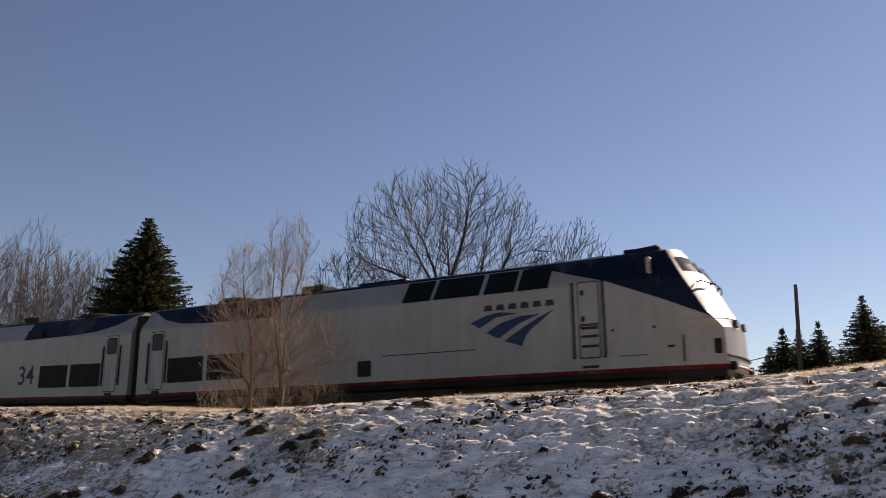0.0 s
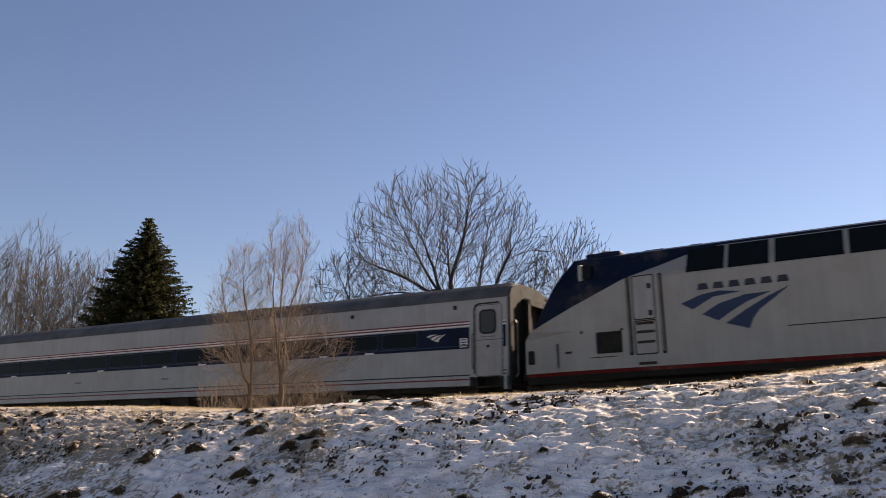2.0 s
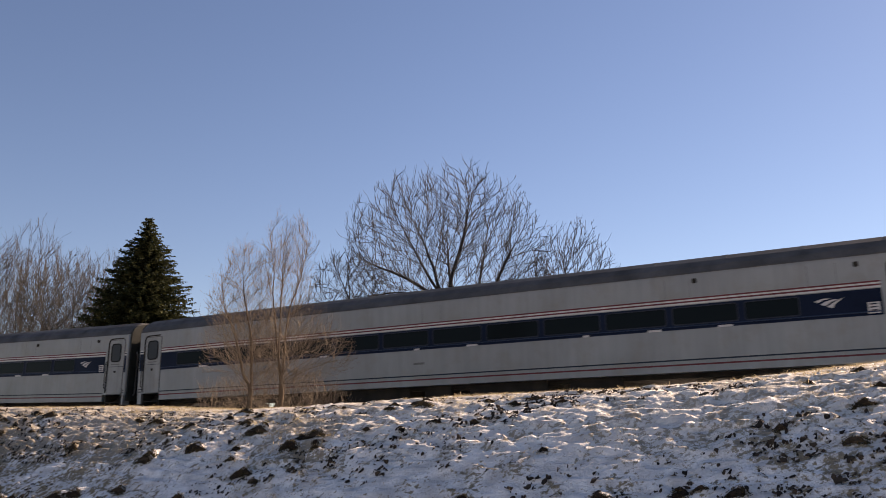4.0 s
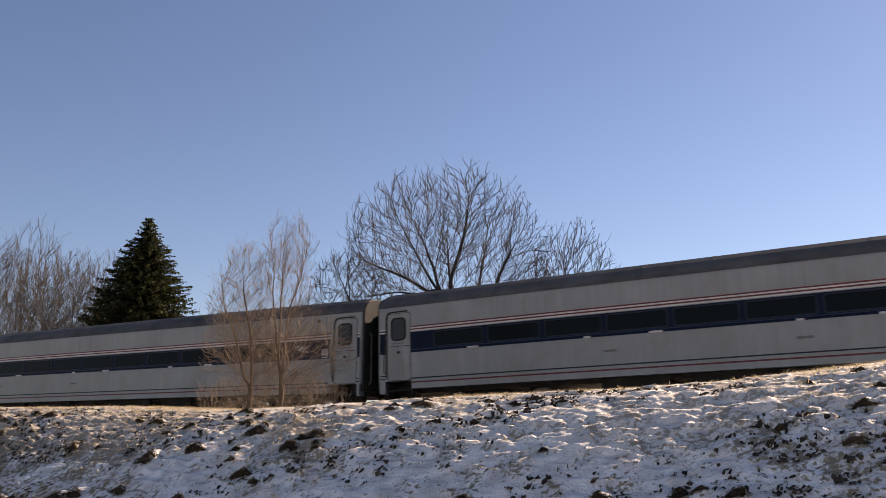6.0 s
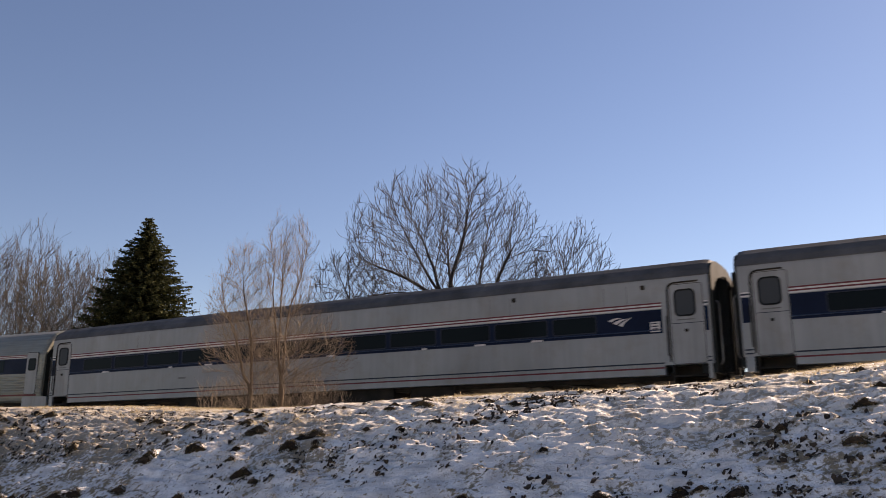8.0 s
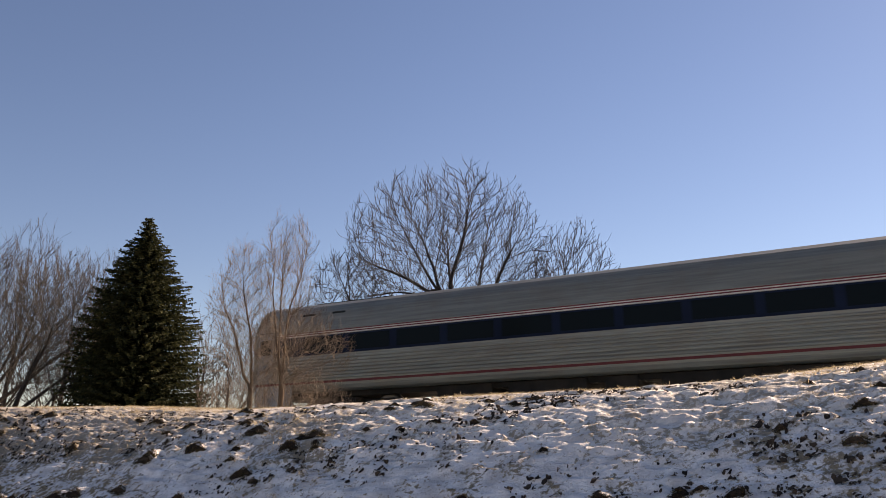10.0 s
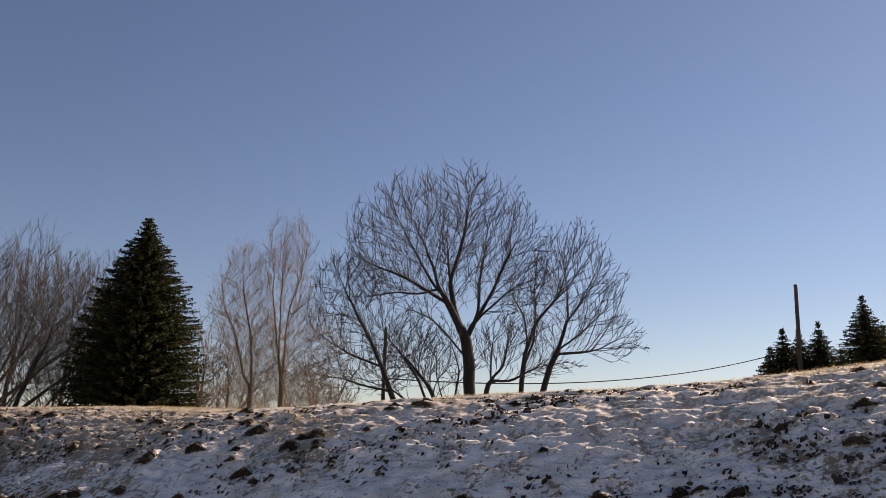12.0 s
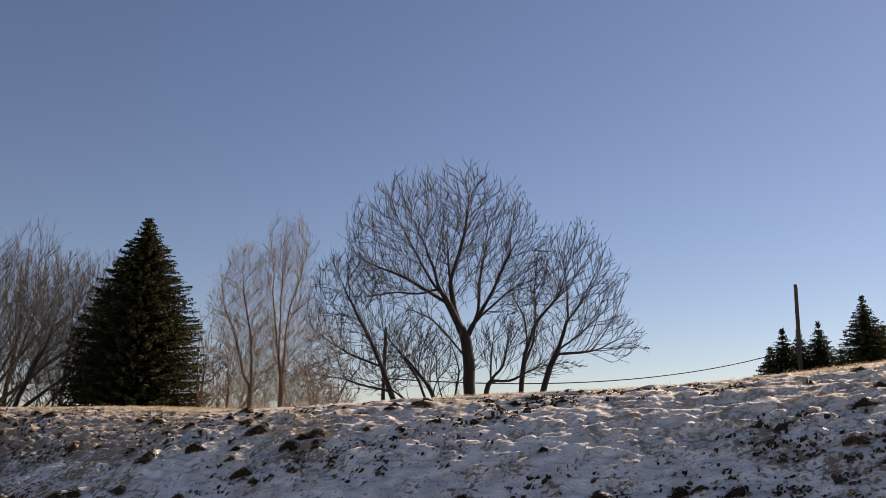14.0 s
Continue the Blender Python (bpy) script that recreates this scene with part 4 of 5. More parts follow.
sweep_track("ballast", [(-2.4, -0.75), (-1.7, -0.2), (1.7, -0.2), (2.4, -0.75)], BALLAST, "grey crushed stone track bed")
for yy in (-0.7525, 0.7525):
    sweep_track("rail", [(yy - 0.07, -0.2), (yy - 0.07, -0.17), (yy - 0.012, -0.15), (yy - 0.012, -0.05), (yy - 0.036, -0.04), (yy - 0.036, 0.0),
                         (yy + 0.036, 0.0), (yy + 0.036, -0.04), (yy + 0.012, -0.05), (yy + 0.012, -0.15), (yy + 0.07, -0.17), (yy + 0.07, -0.2)], STEEL, "worn steel running rail")


# ---- bare trees ----
def crown_points(rng, balls, count):
    """Places that the twigs reach for: inside a few ellipsoids ((x, z), (rx, rz), cut-off below), denser outside."""
    share = np.array([rx * rx * rz for _, (rx, rz), _ in balls])
    pick = rng.choice(len(balls), count, p=share / share.sum())
    v = rng.normal(0, 1, (count, 3))
    v *= (rng.random(count) ** 0.42 / np.linalg.norm(v, axis=1))[:, None]
    mid = np.array([(x, 0.0, z) for (x, z), _, _ in balls])[pick]
    size = np.array([(rx, rx * 0.85, rz) for _, (rx, rz), _ in balls])[pick]
    low = np.array([b[2] for b in balls])[pick]
    keep = v[:, 2] > low
    return (mid + v * size)[keep]


def grow_tree(rng, balls, stems, count, step, up, inertia, reach=12.0, kill=1.5, sway=0.35):
    """Main limbs along the stems, then every shoot grows towards the free room nearest to it."""
    pos, parent, way = [], [], []
    for k, line in enumerate(stems):
        start = np.array((line[0][0], 0.0, line[0][1]))
        if k and line[0][1] > 0.35:
            d2 = [np.hypot(p[0] - start[0], p[2] - start[2]) for p in pos]
            here = int(np.argmin(d2))
        else:
            here = -1
            start[1] = rng.uniform(-0.25, 0.25) if k else 0.0
        slope = rng.uniform(-sway, sway) if k else 0.03
        last = pos[here] if here >= 0 else start
        if here < 0:
            pos.append(start), parent.append(-1), way.append(np.array((0.0, 0.0, 1.0)))
            here = len(pos) - 1
        for q in line[1:]:
            run_ = np.hypot(q[0] - last[0], q[1] - last[2])
            goal = np.array((q[0], last[1] + slope * run_, q[1]))
            n = max(1, int(run_ / step))
            for i in range(1, n + 1):
                p = last + (goal - last) * i / n + rng.normal(0, 0.06 * step, 3)
                d = p - pos[here]
                pos.append(p), parent.append(here), way.append(d / (np.linalg.norm(d) + 1e-9))
                here = len(pos) - 1
            last = pos[here]
    goals = crown_points(rng, balls, count)
    (hx, hz), (_, hr), _ = balls[0]
    heart = np.array((0.5 * hx, 0.0, hz - hr))
    P = np.array(pos)
    dist = np.full(len(goals), 1e9)
    near = np.zeros(len(goals), int)

    def meet(fresh, first):
        for a in range(0, len(fresh), 256):
            d = np.linalg.norm(goals[:, None, :] - fresh[None, a:a + 256, :], axis=2)
            j = d.argmin(1)
            m = d[np.arange(len(goals)), j]
            won = m < dist
            dist[won] = m[won]
            near[won] = first + a + j[won]

    meet(P, 0)
    kids = {}
    for _ in range(160):
        live = dist < reach * step
        if not live.any():
            break
        pull = {}
        aim = goals[live] - np.array(pos)[near[live]]
        aim /= np.linalg.norm(aim, axis=1)[:, None] + 1e-9
        for i, v in zip(near[live].tolist(), aim):
            pull[i] = pull.get(i, 0.0) + v
        fresh = []
        first = len(pos)
        for i, v in pull.items():
            v = v / (np.linalg.norm(v) + 1e-9)
            out = pos[i] - heart
            out = out / (np.linalg.norm(out) + 1e-9)
            if v.dot(way[i]) < -0.35 or v.dot(out) < -0.6:
                dist[near == i] = -1.0
                continue
            v = v + inertia * way[i] + 0.6 * out + np.array((0, 0, up)) + rng.normal(0, 0.05, 3)
            v /= np.linalg.norm(v) + 1e-9
            p = pos[i] + v * step
            mates = kids.setdefault(i, [])
            if len(mates) >= 3 or any(np.linalg.norm(p - m) < 0.4 * step for m in mates):
                dist[near == i] = np.where(dist[near == i] < 4 * step, -1.0, dist[near == i])
                continue
            mates.append(p)
            fresh.append(p), pos.append(p), parent.append(i), way.append(v)
        if not fresh:
            break
        meet(np.array(fresh), first)
        keep = dist > kill * step
        goals, dist, near = goals[keep], dist[keep], near[keep]
        if not len(goals):
            break
    return np.array(pos), np.array(parent), np.array(way)


def tube_mesh(data, pts, radii, sides):
    vs, fs = data
    ref = np.array((0.31, 0.72, 0.62))
    d = np.gradient(pts, axis=0)
    d /= np.linalg.norm(d, axis=1)[:, None] + 1e-9
    e1 = np.cross(d, ref)
    e1 /= np.linalg.norm(e1, axis=1)[:, None] + 1e-9
    e2 = np.cross(d, e1)
    t = 2 * PI * np.arange(sides) / sides
    ring = pts[:, None, :] + (e1[:, None, :] * np.cos(t)[None, :, None] + e2[:, None, :] * np.sin(t)[None, :, None]) * np.asarray(radii)[:, None, None]
    k = len(vs)
    vs.extend(map(tuple, ring.reshape(-1, 3).tolist()))
    for i in range(len(pts) - 1):
        for j in range(sides):
            j2 = (j + 1) % sides
            fs.append((k + i * sides + j, k + i * sides + j2, k + (i + 1) * sides + j2, k + (i + 1) * sides + j))


def mesh_from(name, data, material):
    me = bpy.data.meshes.new(name)
    me.from_pydata(data[0], [], data[1])
    me.materials.append(material)
    me.shade_smooth()
    return me


def bare_tree(name, at, seed, balls, stems, material, label, trunk_r=0.2, tip=0.010, count=2500, step=0.2, up=0.14, inertia=1.1, twigs=1.0, twig=0.45, sway=0.35, side_shoots=2.0,
              category="tree", group="", twig_material=None):
    """at: the foot in the world; balls and stems in metres from the foot, (sideways, up)."""
    rng = np.random.default_rng(seed)
    pos, parent, way = grow_tree(rng, balls, stems, count, step, up, inertia, sway=sway)
    n = len(pos)
    kids = [[] for _ in range(n)]
    for i in range(n):
        if parent[i] >= 0:
            kids[parent[i]].append(i)
    ends = np.zeros(n)
    for i in range(n - 1, -1, -1):
        if not kids[i]:
            ends[i] = 1.0
        if parent[i] >= 0:
            ends[parent[i]] += ends[i]
    power = math.log(max(ends.max(), 3.0)) / math.log(trunk_r / (0.55 * tip))
    rad = np.maximum(tip, 0.55 * tip * ends ** (1.0 / power))
    smooth = pos.copy()
    for i in range(n):
        if parent[i] >= 0 and kids[i]:
            best = max(kids[i], key=lambda j: ends[j])
            smooth[i] = 0.5 * pos[i] + 0.25 * pos[parent[i]] + 0.25 * pos[best]
    thick, thin = ([], []), ([], [])
    cut_ = max(3.2 * tip, 0.03 if trunk_r > 0.1 else 0.012)
    heads = [i for i in range(n) if parent[i] < 0]
    while heads:
        i = heads.pop()
        chain = [i] if parent[i] < 0 else [parent[i], i]
        while kids[chain[-1]]:
            order = sorted(kids[chain[-1]], key=lambda j: -ends[j])
            heads.extend(order[1:])
            chain.append(order[0])
        if len(chain) < 2:
            continue
        pts = smooth[chain]
        rr = rad[chain].copy()
        if parent[chain[0]] >= 0 or chain[0] != i:
            rr[0] = min(rr[0], rr[1] * 1.15)
        rr[-1] *= 0.6
        if parent[chain[0]] < 0:
            rr *= 1.0 + 0.35 * np.exp(-np.maximum(pts[:, 2] - 0.2, 0) * 3.0)
        a = 0
        big_ = rr > cut_
        b = int(big_.sum()) if big_[0] else 0
        if b > 1:
            tube_mesh(thick, pts[:b + 1], rr[:b + 1], 9 if rr[0] > 0.09 else 6)
            a = b
        if len(pts) - a > 1:
            tube_mesh(thin, pts[a:], rr[a:], 4 if rr[a] > 1.8 * tip else 3)
    # shoots with side shoots on all young wood, sweeping outwards and up
    mids = np.array([(x, 0.0, z) for (x, z), _, _ in balls])
    sizes = np.array([(rx, rx * 0.85, rz) for _, (rx, rz), _ in balls]) * 1.06

    def shoot(p0, d, ln, thin_):
        sweep = np.array((0, 0, 0.2 * ln)) + rng.normal(0, 0.05 * ln, 3)
        f = np.array((0.0, 0.35, 0.7, 1.0))[:, None]
        pts = p0 + d * ln * f + sweep * f * f
        tube_mesh(thin, pts, tip * thin_ * np.array((1.0, 0.9, 0.75, 0.5)), 3)
        return pts

    def aside(d, least, most):
        side = rng.normal(0, 1, 3)
        side -= d * side.dot(d)
        side /= np.linalg.norm(side) + 1e-9
        d = d + side * rng.uniform(least, most) + np.array((0, 0, 0.12))
        return d / np.linalg.norm(d)

    young = np.nonzero((rad < max(4.5 * tip, 0.2 * trunk_r)) & (parent >= 0))[0]
    for i in young.tolist():
        for _ in range(rng.poisson(twigs * (1.5 if not kids[i] else 0.8))):
            d = aside(way[i], 0.35, 0.8)
            ln = twig * rng.uniform(0.6, 1.5)
            end = smooth[i] + d * ln
            if ((((end - mids) / sizes) ** 2).sum(1) > 1).all():
                ln *= 0.45
            pts = shoot(smooth[i], d, ln, 0.95)
            for _ in range(rng.poisson(side_shoots)):
                k = rng.integers(1, 4)
                shoot(pts[k], aside((pts[k] - pts[k - 1]) / (np.linalg.norm(pts[k] - pts[k - 1]) + 1e-9), 0.4, 0.8), ln * rng.uniform(0.3, 0.6), 0.75)
    t = empty(name)
    t.location = at
    if thick[0]:
        part("trunk", mesh_from("trunk", thick, material), material, t)
    part("crown", mesh_from("crown", thin, twig_material or material), twig_material or material, t)
    return tagged(t, label, category, group)


def spot(px_x, depth):
    """A place on the ground at that distance ahead, px_x being the tangent of the bearing."""
    x, y = px_x * depth, depth
    v = Vector((x, y, 0))
    s, u = v.dot(ALONG), v.dot(AWAY)
    return (x, y, float(ground_z(s, u, False)) - 0.05)


def bearing(px):
    return (px - 784) / 1474.5 / 1.014


bare_tree("maple_tree", spot(bearing(831), 36.0), 3,
          [((-1.1, 8.5), (4.4, 3.5), -0.75), ((1.2, 7.8), (2.6, 2.9), -0.85), ((-3.2, 7.5), (2.5, 2.0), -0.8), ((-0.2, 11.0), (1.7, 1.3), -1.0), ((2.5, 7.2), (1.8, 2.1), -0.9)],
          [[(0, -0.3), (0, 3.3), (-0.1, 4.5), (-0.2, 4.9)],
           [(-0.2, 4.5), (-0.6, 5.4), (-1.0, 6.2), (-1.3, 6.6)],
           [(-0.4, 5.0), (-0.7, 6.0), (-0.8, 7.0), (-0.6, 7.8), (-0.2, 9.0), (0, 10.3)],
           [(0.1, 4.5), (0.4, 5.7), (0.5, 7.2), (0.7, 8.3)],
           [(0.2, 5.1), (0.7, 5.7), (1.9, 6.7)],
           [(-1.3, 6.6), (-2.2, 6.4), (-3.2, 6.5), (-4.4, 6.3)],
           [(-1.0, 6.2), (-1.7, 7.0), (-2.5, 8.5)],
           [(-1.3, 6.6), (-1.5, 7.5), (-2.1, 9.0)],
           [(-0.9, 6.7), (-0.9, 8.5)],
           [(-1.0, 6.0), (-2.7, 7.2), (-4.5, 8.0)],
           [(-0.2, 3.5), (-1.0, 4.8), (-1.7, 5.5), (-2.7, 5.9)],
           [(0.2, 3.3), (1.0, 4.3), (1.7, 5.0)],
           [(0.2, 5.1), (1.0, 6.5), (1.8, 8.3)]],
          BARK_DARK, "large bare deciduous tree with a broad rounded crown", trunk_r=0.26, tip=0.0115, count=9000, step=0.22, up=0.08, twigs=0.42, twig=0.6, side_shoots=1.7)

bare_tree("bare_tree", spot(bearing(940), 37.0), 5,
          [((1.9, 6.4), (2.5, 3.4), -0.75), ((0.4, 6.3), (1.6, 2.3), -0.9), ((3.3, 4.5), (1.9, 1.1), -1.0)],
          [[(-0.5, -0.3), (-0.5, 1.7), (-0.3, 3.4), (-0.1, 4.6), (-0.2, 5.7), (-0.8, 6.8)],
           [(0.35, -0.3), (0.4, 1.7), (0.9, 3.4), (1.4, 4.3), (1.9, 5.7), (2.0, 7.2), (1.9, 8.6)],
           [(-0.2, 4.1), (0.3, 5.4), (1.2, 6.4)], [(-0.3, 3.4), (0.2, 4.6), (0.3, 6.2)],
           [(1.4, 4.3), (2.3, 4.9), (3.2, 5.7)], [(1.3, 4.1), (2.3, 4.1), (3.0, 4.2)], [(1.8, 5.5), (2.7, 6.7)]],
          BARK_DARK, "bare multi-stemmed tree with arching side branches", trunk_r=0.14, tip=0.012, count=4800, step=0.21, twigs=0.42, twig=0.6, side_shoots=1.6)

bare_tree("bare_tree", spot(bearing(858), 35.0), 8,
          [((1.1, 4.0), (1.5, 1.4), -1.0), ((2.4, 3.2), (1.4, 0.7), -1.0)],
          [[(-0.1, -0.3), (-0.1, 1.4), (0.2, 2.7), (0.8, 3.2), (1.0, 4.4)], [(0.2, 2.7), (1.0, 2.6), (2.2, 3.2), (3.4, 3.4)], [(0.2, 2.7), (0.3, 3.4), (0.4, 4.4)]],
          BARK_DARK, "low bare understorey tree with crooked stems", trunk_r=0.11, tip=0.012, count=900, step=0.22, twigs=0.7, twig=0.7)

bare_tree("bare_tree", spot(bearing(720), 35.0), 6,
          [((-2.5, 5.3), (1.9, 2.9), -0.9), ((-0.5, 3.9), (2.1, 1.7), -0.9), ((-2.8, 3.2), (1.7, 1.1), -0.9)],
          [[(-0.2, -0.3), (-0.3, 1.2), (-1.0, 3.0), (-1.7, 4.6), (-2.6, 6.3), (-3.0, 7.3)],
           [(1.3, -0.3), (1.0, 1.3), (0.3, 3.0), (-0.4, 3.9), (-1.0, 4.6)],
           [(1.9, -0.3), (1.6, 1.3), (1.2, 3.0), (1.3, 3.5), (0.6, 4.4)],
           [(-0.7, 2.3), (-1.6, 2.4), (-2.8, 2.8), (-3.8, 2.9)], [(-1.2, 3.2), (-2.4, 3.7), (-3.8, 4.6)],
           [(2.9, -0.3), (2.4, 1.6), (1.9, 2.7), (1.2, 3.7)]],
          BARK_DARK, "bare clump of leaning stems with low arching branches", trunk_r=0.125, tip=0.0115, count=6000, step=0.21, up=0.0, twigs=0.5, twig=0.65, side_shoots=1.8)

bare_tree("bare_tree", spot(bearing(775), 34.5), 9,
          [((-0.3, 3.5), (2.1, 1.7), -0.9), ((-2.2, 3.0), (1.8, 1.1), -1.0)],
          [[(0.3, -0.3), (0.2, 1.2), (-0.4, 2.4), (-1.2, 3.4), (-2.0, 4.2)], [(0.6, -0.3), (0.6, 1.4), (0.9, 3.0), (0.5, 4.4)], [(-0.5, -0.3), (-0.9, 1.5), (-2.0, 2.3), (-3.2, 2.6)]],
          BARK_DARK, "low bare thicket of thin arching stems", trunk_r=0.09, tip=0.0115, count=2600, step=0.21, up=0.0, twigs=0.5, twig=0.65)

# saplings between the bank and the track
bare_tree("sapling", spot(bearing(442), 19.0), 12,
          [((-0.3, 2.5), (0.75, 1.75), -0.9), ((-0.2, 1.7), (1.0, 1.0), -0.85)],
          [[(0, -0.2), (0, 1.0), (-0.2, 1.3), (-0.3, 1.8), (-0.5, 2.4), (-0.7, 2.8), (-0.8, 3.4)], [(0, 1.0), (0.02, 1.3), (0, 2.1), (-0.1, 2.6), (-0.2, 3.2), (-0.2, 4.0)]],
          BARK_TAN, "slender bare sapling forked into two stems", trunk_r=0.055, tip=0.0033, count=2900, step=0.09, up=0.25, twigs=0.9, twig=0.4, sway=0.15, group="saplings beside the track", twig_material=TWIG_TAN)
bare_tree("sapling", spot(bearing(497), 19.0), 11,
          [((0.05, 2.9), (0.75, 2.05), -0.9), ((0.35, 1.9), (1.2, 1.2), -0.85)],
          [[(0, -0.2), (0, 1.1), (-0.1, 1.7), (-0.2, 2.4), (-0.3, 3.2), (-0.3, 3.7), (-0.45, 4.7)], [(-0.1, 1.7), (-0.1, 2.2), (-0.1, 2.9), (-0.1, 3.5), (-0.1, 4.4)],
           [(0, 1.1), (0.02, 1.7), (0.04, 2.3), (0.1, 2.9), (0.3, 3.5), (0.5, 4.6)], [(0.1, 2.7), (0.5, 3.0)]],
          BARK_TAN, "slender bare sapling with three upright stems", trunk_r=0.065, tip=0.0033, count=4000, step=0.09, up=0.25, twigs=0.9, twig=0.4, sway=0.15, group="saplings beside the track", twig_material=TWIG_TAN)
for px, depth, seed, wide, high in ((560, 19.8, 13, 0.9, 0.7), (500, 19.6, 14, 1.3, 0.9), (410, 19.8, 15, 0.8, 0.7)):
    bare_tree("shrub", spot(bearing(px), depth), seed,
              [((0.0, high * 0.95), (wide, high * 0.9), -0.8)],
              [[(0, -0.2), (0.15, 0.6)], [(-0.4, -0.2), (-0.65, 0.6)], [(0.4, -0.2), (0.7, 0.6)], [(0.1, -0.2), (-0.1, 0.7)], [(-0.2, -0.2), (-0.35, 0.6)]],
              BARK_TAN, "brown leafless shrub with many thin twigs", trunk_r=0.018, tip=0.0033, count=1100, step=0.09, up=0.25, twigs=1.0, twig=0.36, category="shrub", group="shrubs round the saplings", twig_material=TWIG_TAN)

# trees at the field's edge: foot, distance, height, half width, lean to the right
EDGE = ((-40, 50.0, 11.5, 4.2, 3.4, BARK_BROWN), (18, 47.0, 9.8, 3.4, 2.4, BARK_BROWN), (2, 56.0, 15.0, 2.5, 1.2, BARK_GREY), (-70, 54.0, 14.0, 3.4, 0.6, BARK_GREY), (105, 56.0, 13.0, 2.8, 0.5, BARK_GREY),
        (170, 60.0, 14.2, 2.6, 0.2, BARK_GREY), (85, 48.0, 5.2, 3.2, 0.8, BARK_BROWN), (352, 52.0, 8.2, 2.0, 0.3, BARK_GREY), (400, 50.0, 5.6, 2.6, 0.2, BARK_BROWN), (560, 52.0, 5.4, 3.2, -0.3, BARK_BROWN))
for i, (px, depth, h, w, lean, mat_) in enumerate(EDGE):
    bare_tree("bare_tree", spot(bearing(px), depth), 30 + i,
              [((lean, h * 0.56), (w, h * 0.42), -0.9)],
              [[(0, -0.3), (0.15 * lean, h * 0.25), (0.6 * lean, h * 0.55)], [(0.1 * lean, h * 0.15), (lean + 0.5 * w, h * 0.5)], [(-0.2, -0.3), (0.3 * lean - 0.4 * w, h * 0.45)],
               [(0.15 * lean, h * 0.22), (lean - 0.1 * w, h * 0.6)], [(0.2, -0.3), (lean + 0.5 * w, h * 0.36)]],
              mat_, "bare tree at the field's edge with brownish twigs", trunk_r=0.19, tip=0.013, count=3000 if i < 7 else 1800, step=0.3, twigs=0.55, twig=0.95, sway=0.6, group="bare trees at the field's edge")


# ---- evergreens ----
def conifer(at, height, radius, seed, label, bare=0.02, group="", levels=None, lean=0.0, shape=(0.0, 0.09, 0.24, 0.42, 0.7, 0.93, 1.0, 0.9), spray=0.62):
    rng = np.random.default_rng(seed)
    t = empty("spruce_tree")
    t.location = at
    bm = bmesh.new()
    cyl(bm, (0, 0, -0.3), (lean * 0.97, 0, height * 0.97), radius * 0.075, 9, 0.015)
    part("trunk", bm, BARK_GREY, t)
    vs, fs = [], []
    levels = levels or int(height * 8)
    for lv in range(levels):
        f = (lv + rng.uniform(0, 1)) / levels
        z = height * (bare + (1 - bare) * f)
        out = radius * float(np.interp(1 - f, [0, 0.06, 0.15, 0.27, 0.5, 0.8, 0.95, 1.0], shape))
        count = int(8 + 10 * (1 - f))
        a0 = rng.uniform(0, 2 * PI)
        for b in range(count):
            a = a0 + 2 * PI * b / count + rng.normal(0, 0.12)
            ln = out * rng.uniform(0.72, 1.08) + 0.08
            rise = rng.normal(0.05, 0.1) + (0.2 if f > 0.95 else 0.0)
            ca, sa = math.cos(a), math.sin(a)
            ns = max(3, int(ln / (0.2 * spray)))
            for k in range(ns):
                g0 = (k + 0.2) / ns
                sag = -0.22 * ln * g0 ** 1.2 + 0.16 * ln * g0 ** 3 + rise * g0
                px, py, pz = lean * f + ca * ln * g0, sa * ln * g0, z + sag
                for side in (-1, 1, 0, 2):
                    sl = spray * (0.18 + 0.30 * (1 - g0 * 0.6)) * min(1.0, 0.4 + ln * 0.4) * rng.uniform(0.7, 1.2)
                    if side == 2:
                        dirv = np.array((ca * 0.5 + rng.normal(0, 0.3), sa * 0.5 + rng.normal(0, 0.3), -0.8))
                    else:
                        an = a + side * rng.uniform(0.5, 1.0)
                        dirv = np.array((math.cos(an), math.sin(an), rng.normal(-0.12, 0.2)))
                    dirv = dirv / np.linalg.norm(dirv)
                    w = (np.cross(dirv, (0, 0, 1.0)) * 0.07 + rng.normal(0, 0.03, 3)) * spray
                    p0 = np.array((px, py, pz))
                    n0 = len(vs)
                    vs.extend([tuple(p0 - w * 0.6), tuple(p0 + dirv * sl * 0.5 - w), tuple(p0 + dirv * sl), tuple(p0 + dirv * sl * 0.55 + w), tuple(p0 + w * 0.5)])
                    fs.append((n0, n0 + 1, n0 + 2, n0 + 3, n0 + 4))
    me = bpy.data.meshes.new("foliage")
    me.from_pydata([tuple(map(float, v)) for v in vs], [], fs)
    me.materials.append(NEEDLES)
    part("foliage", me, NEEDLES, t)
    return tagged(t, label, "spruce tree", group)


conifer(spot(bearing(236), 47.0), 12.7, 4.3, 41, "tall dark green spruce with dense drooping boughs", lean=0.1, levels=120, shape=(0.03, 0.16, 0.33, 0.54, 0.8, 0.94, 1.0, 0.95), spray=0.7)
for i, (px, depth, h, r) in enumerate(((1394, 62, 8.3, 3.3), (1423, 64, 8.5, 3.0), (1460, 62, 8.8, 3.2), (1369, 63, 7.0, 2.9), (1544, 55, 9.6, 3.6), (1577, 57, 7.9, 2.8), (1499, 58, 6.2, 2.2))):
    conifer(spot(bearing(px), depth), h, r, 60 + i, "young dark spruce in a row beyond the field", group="young spruces beyond the field")

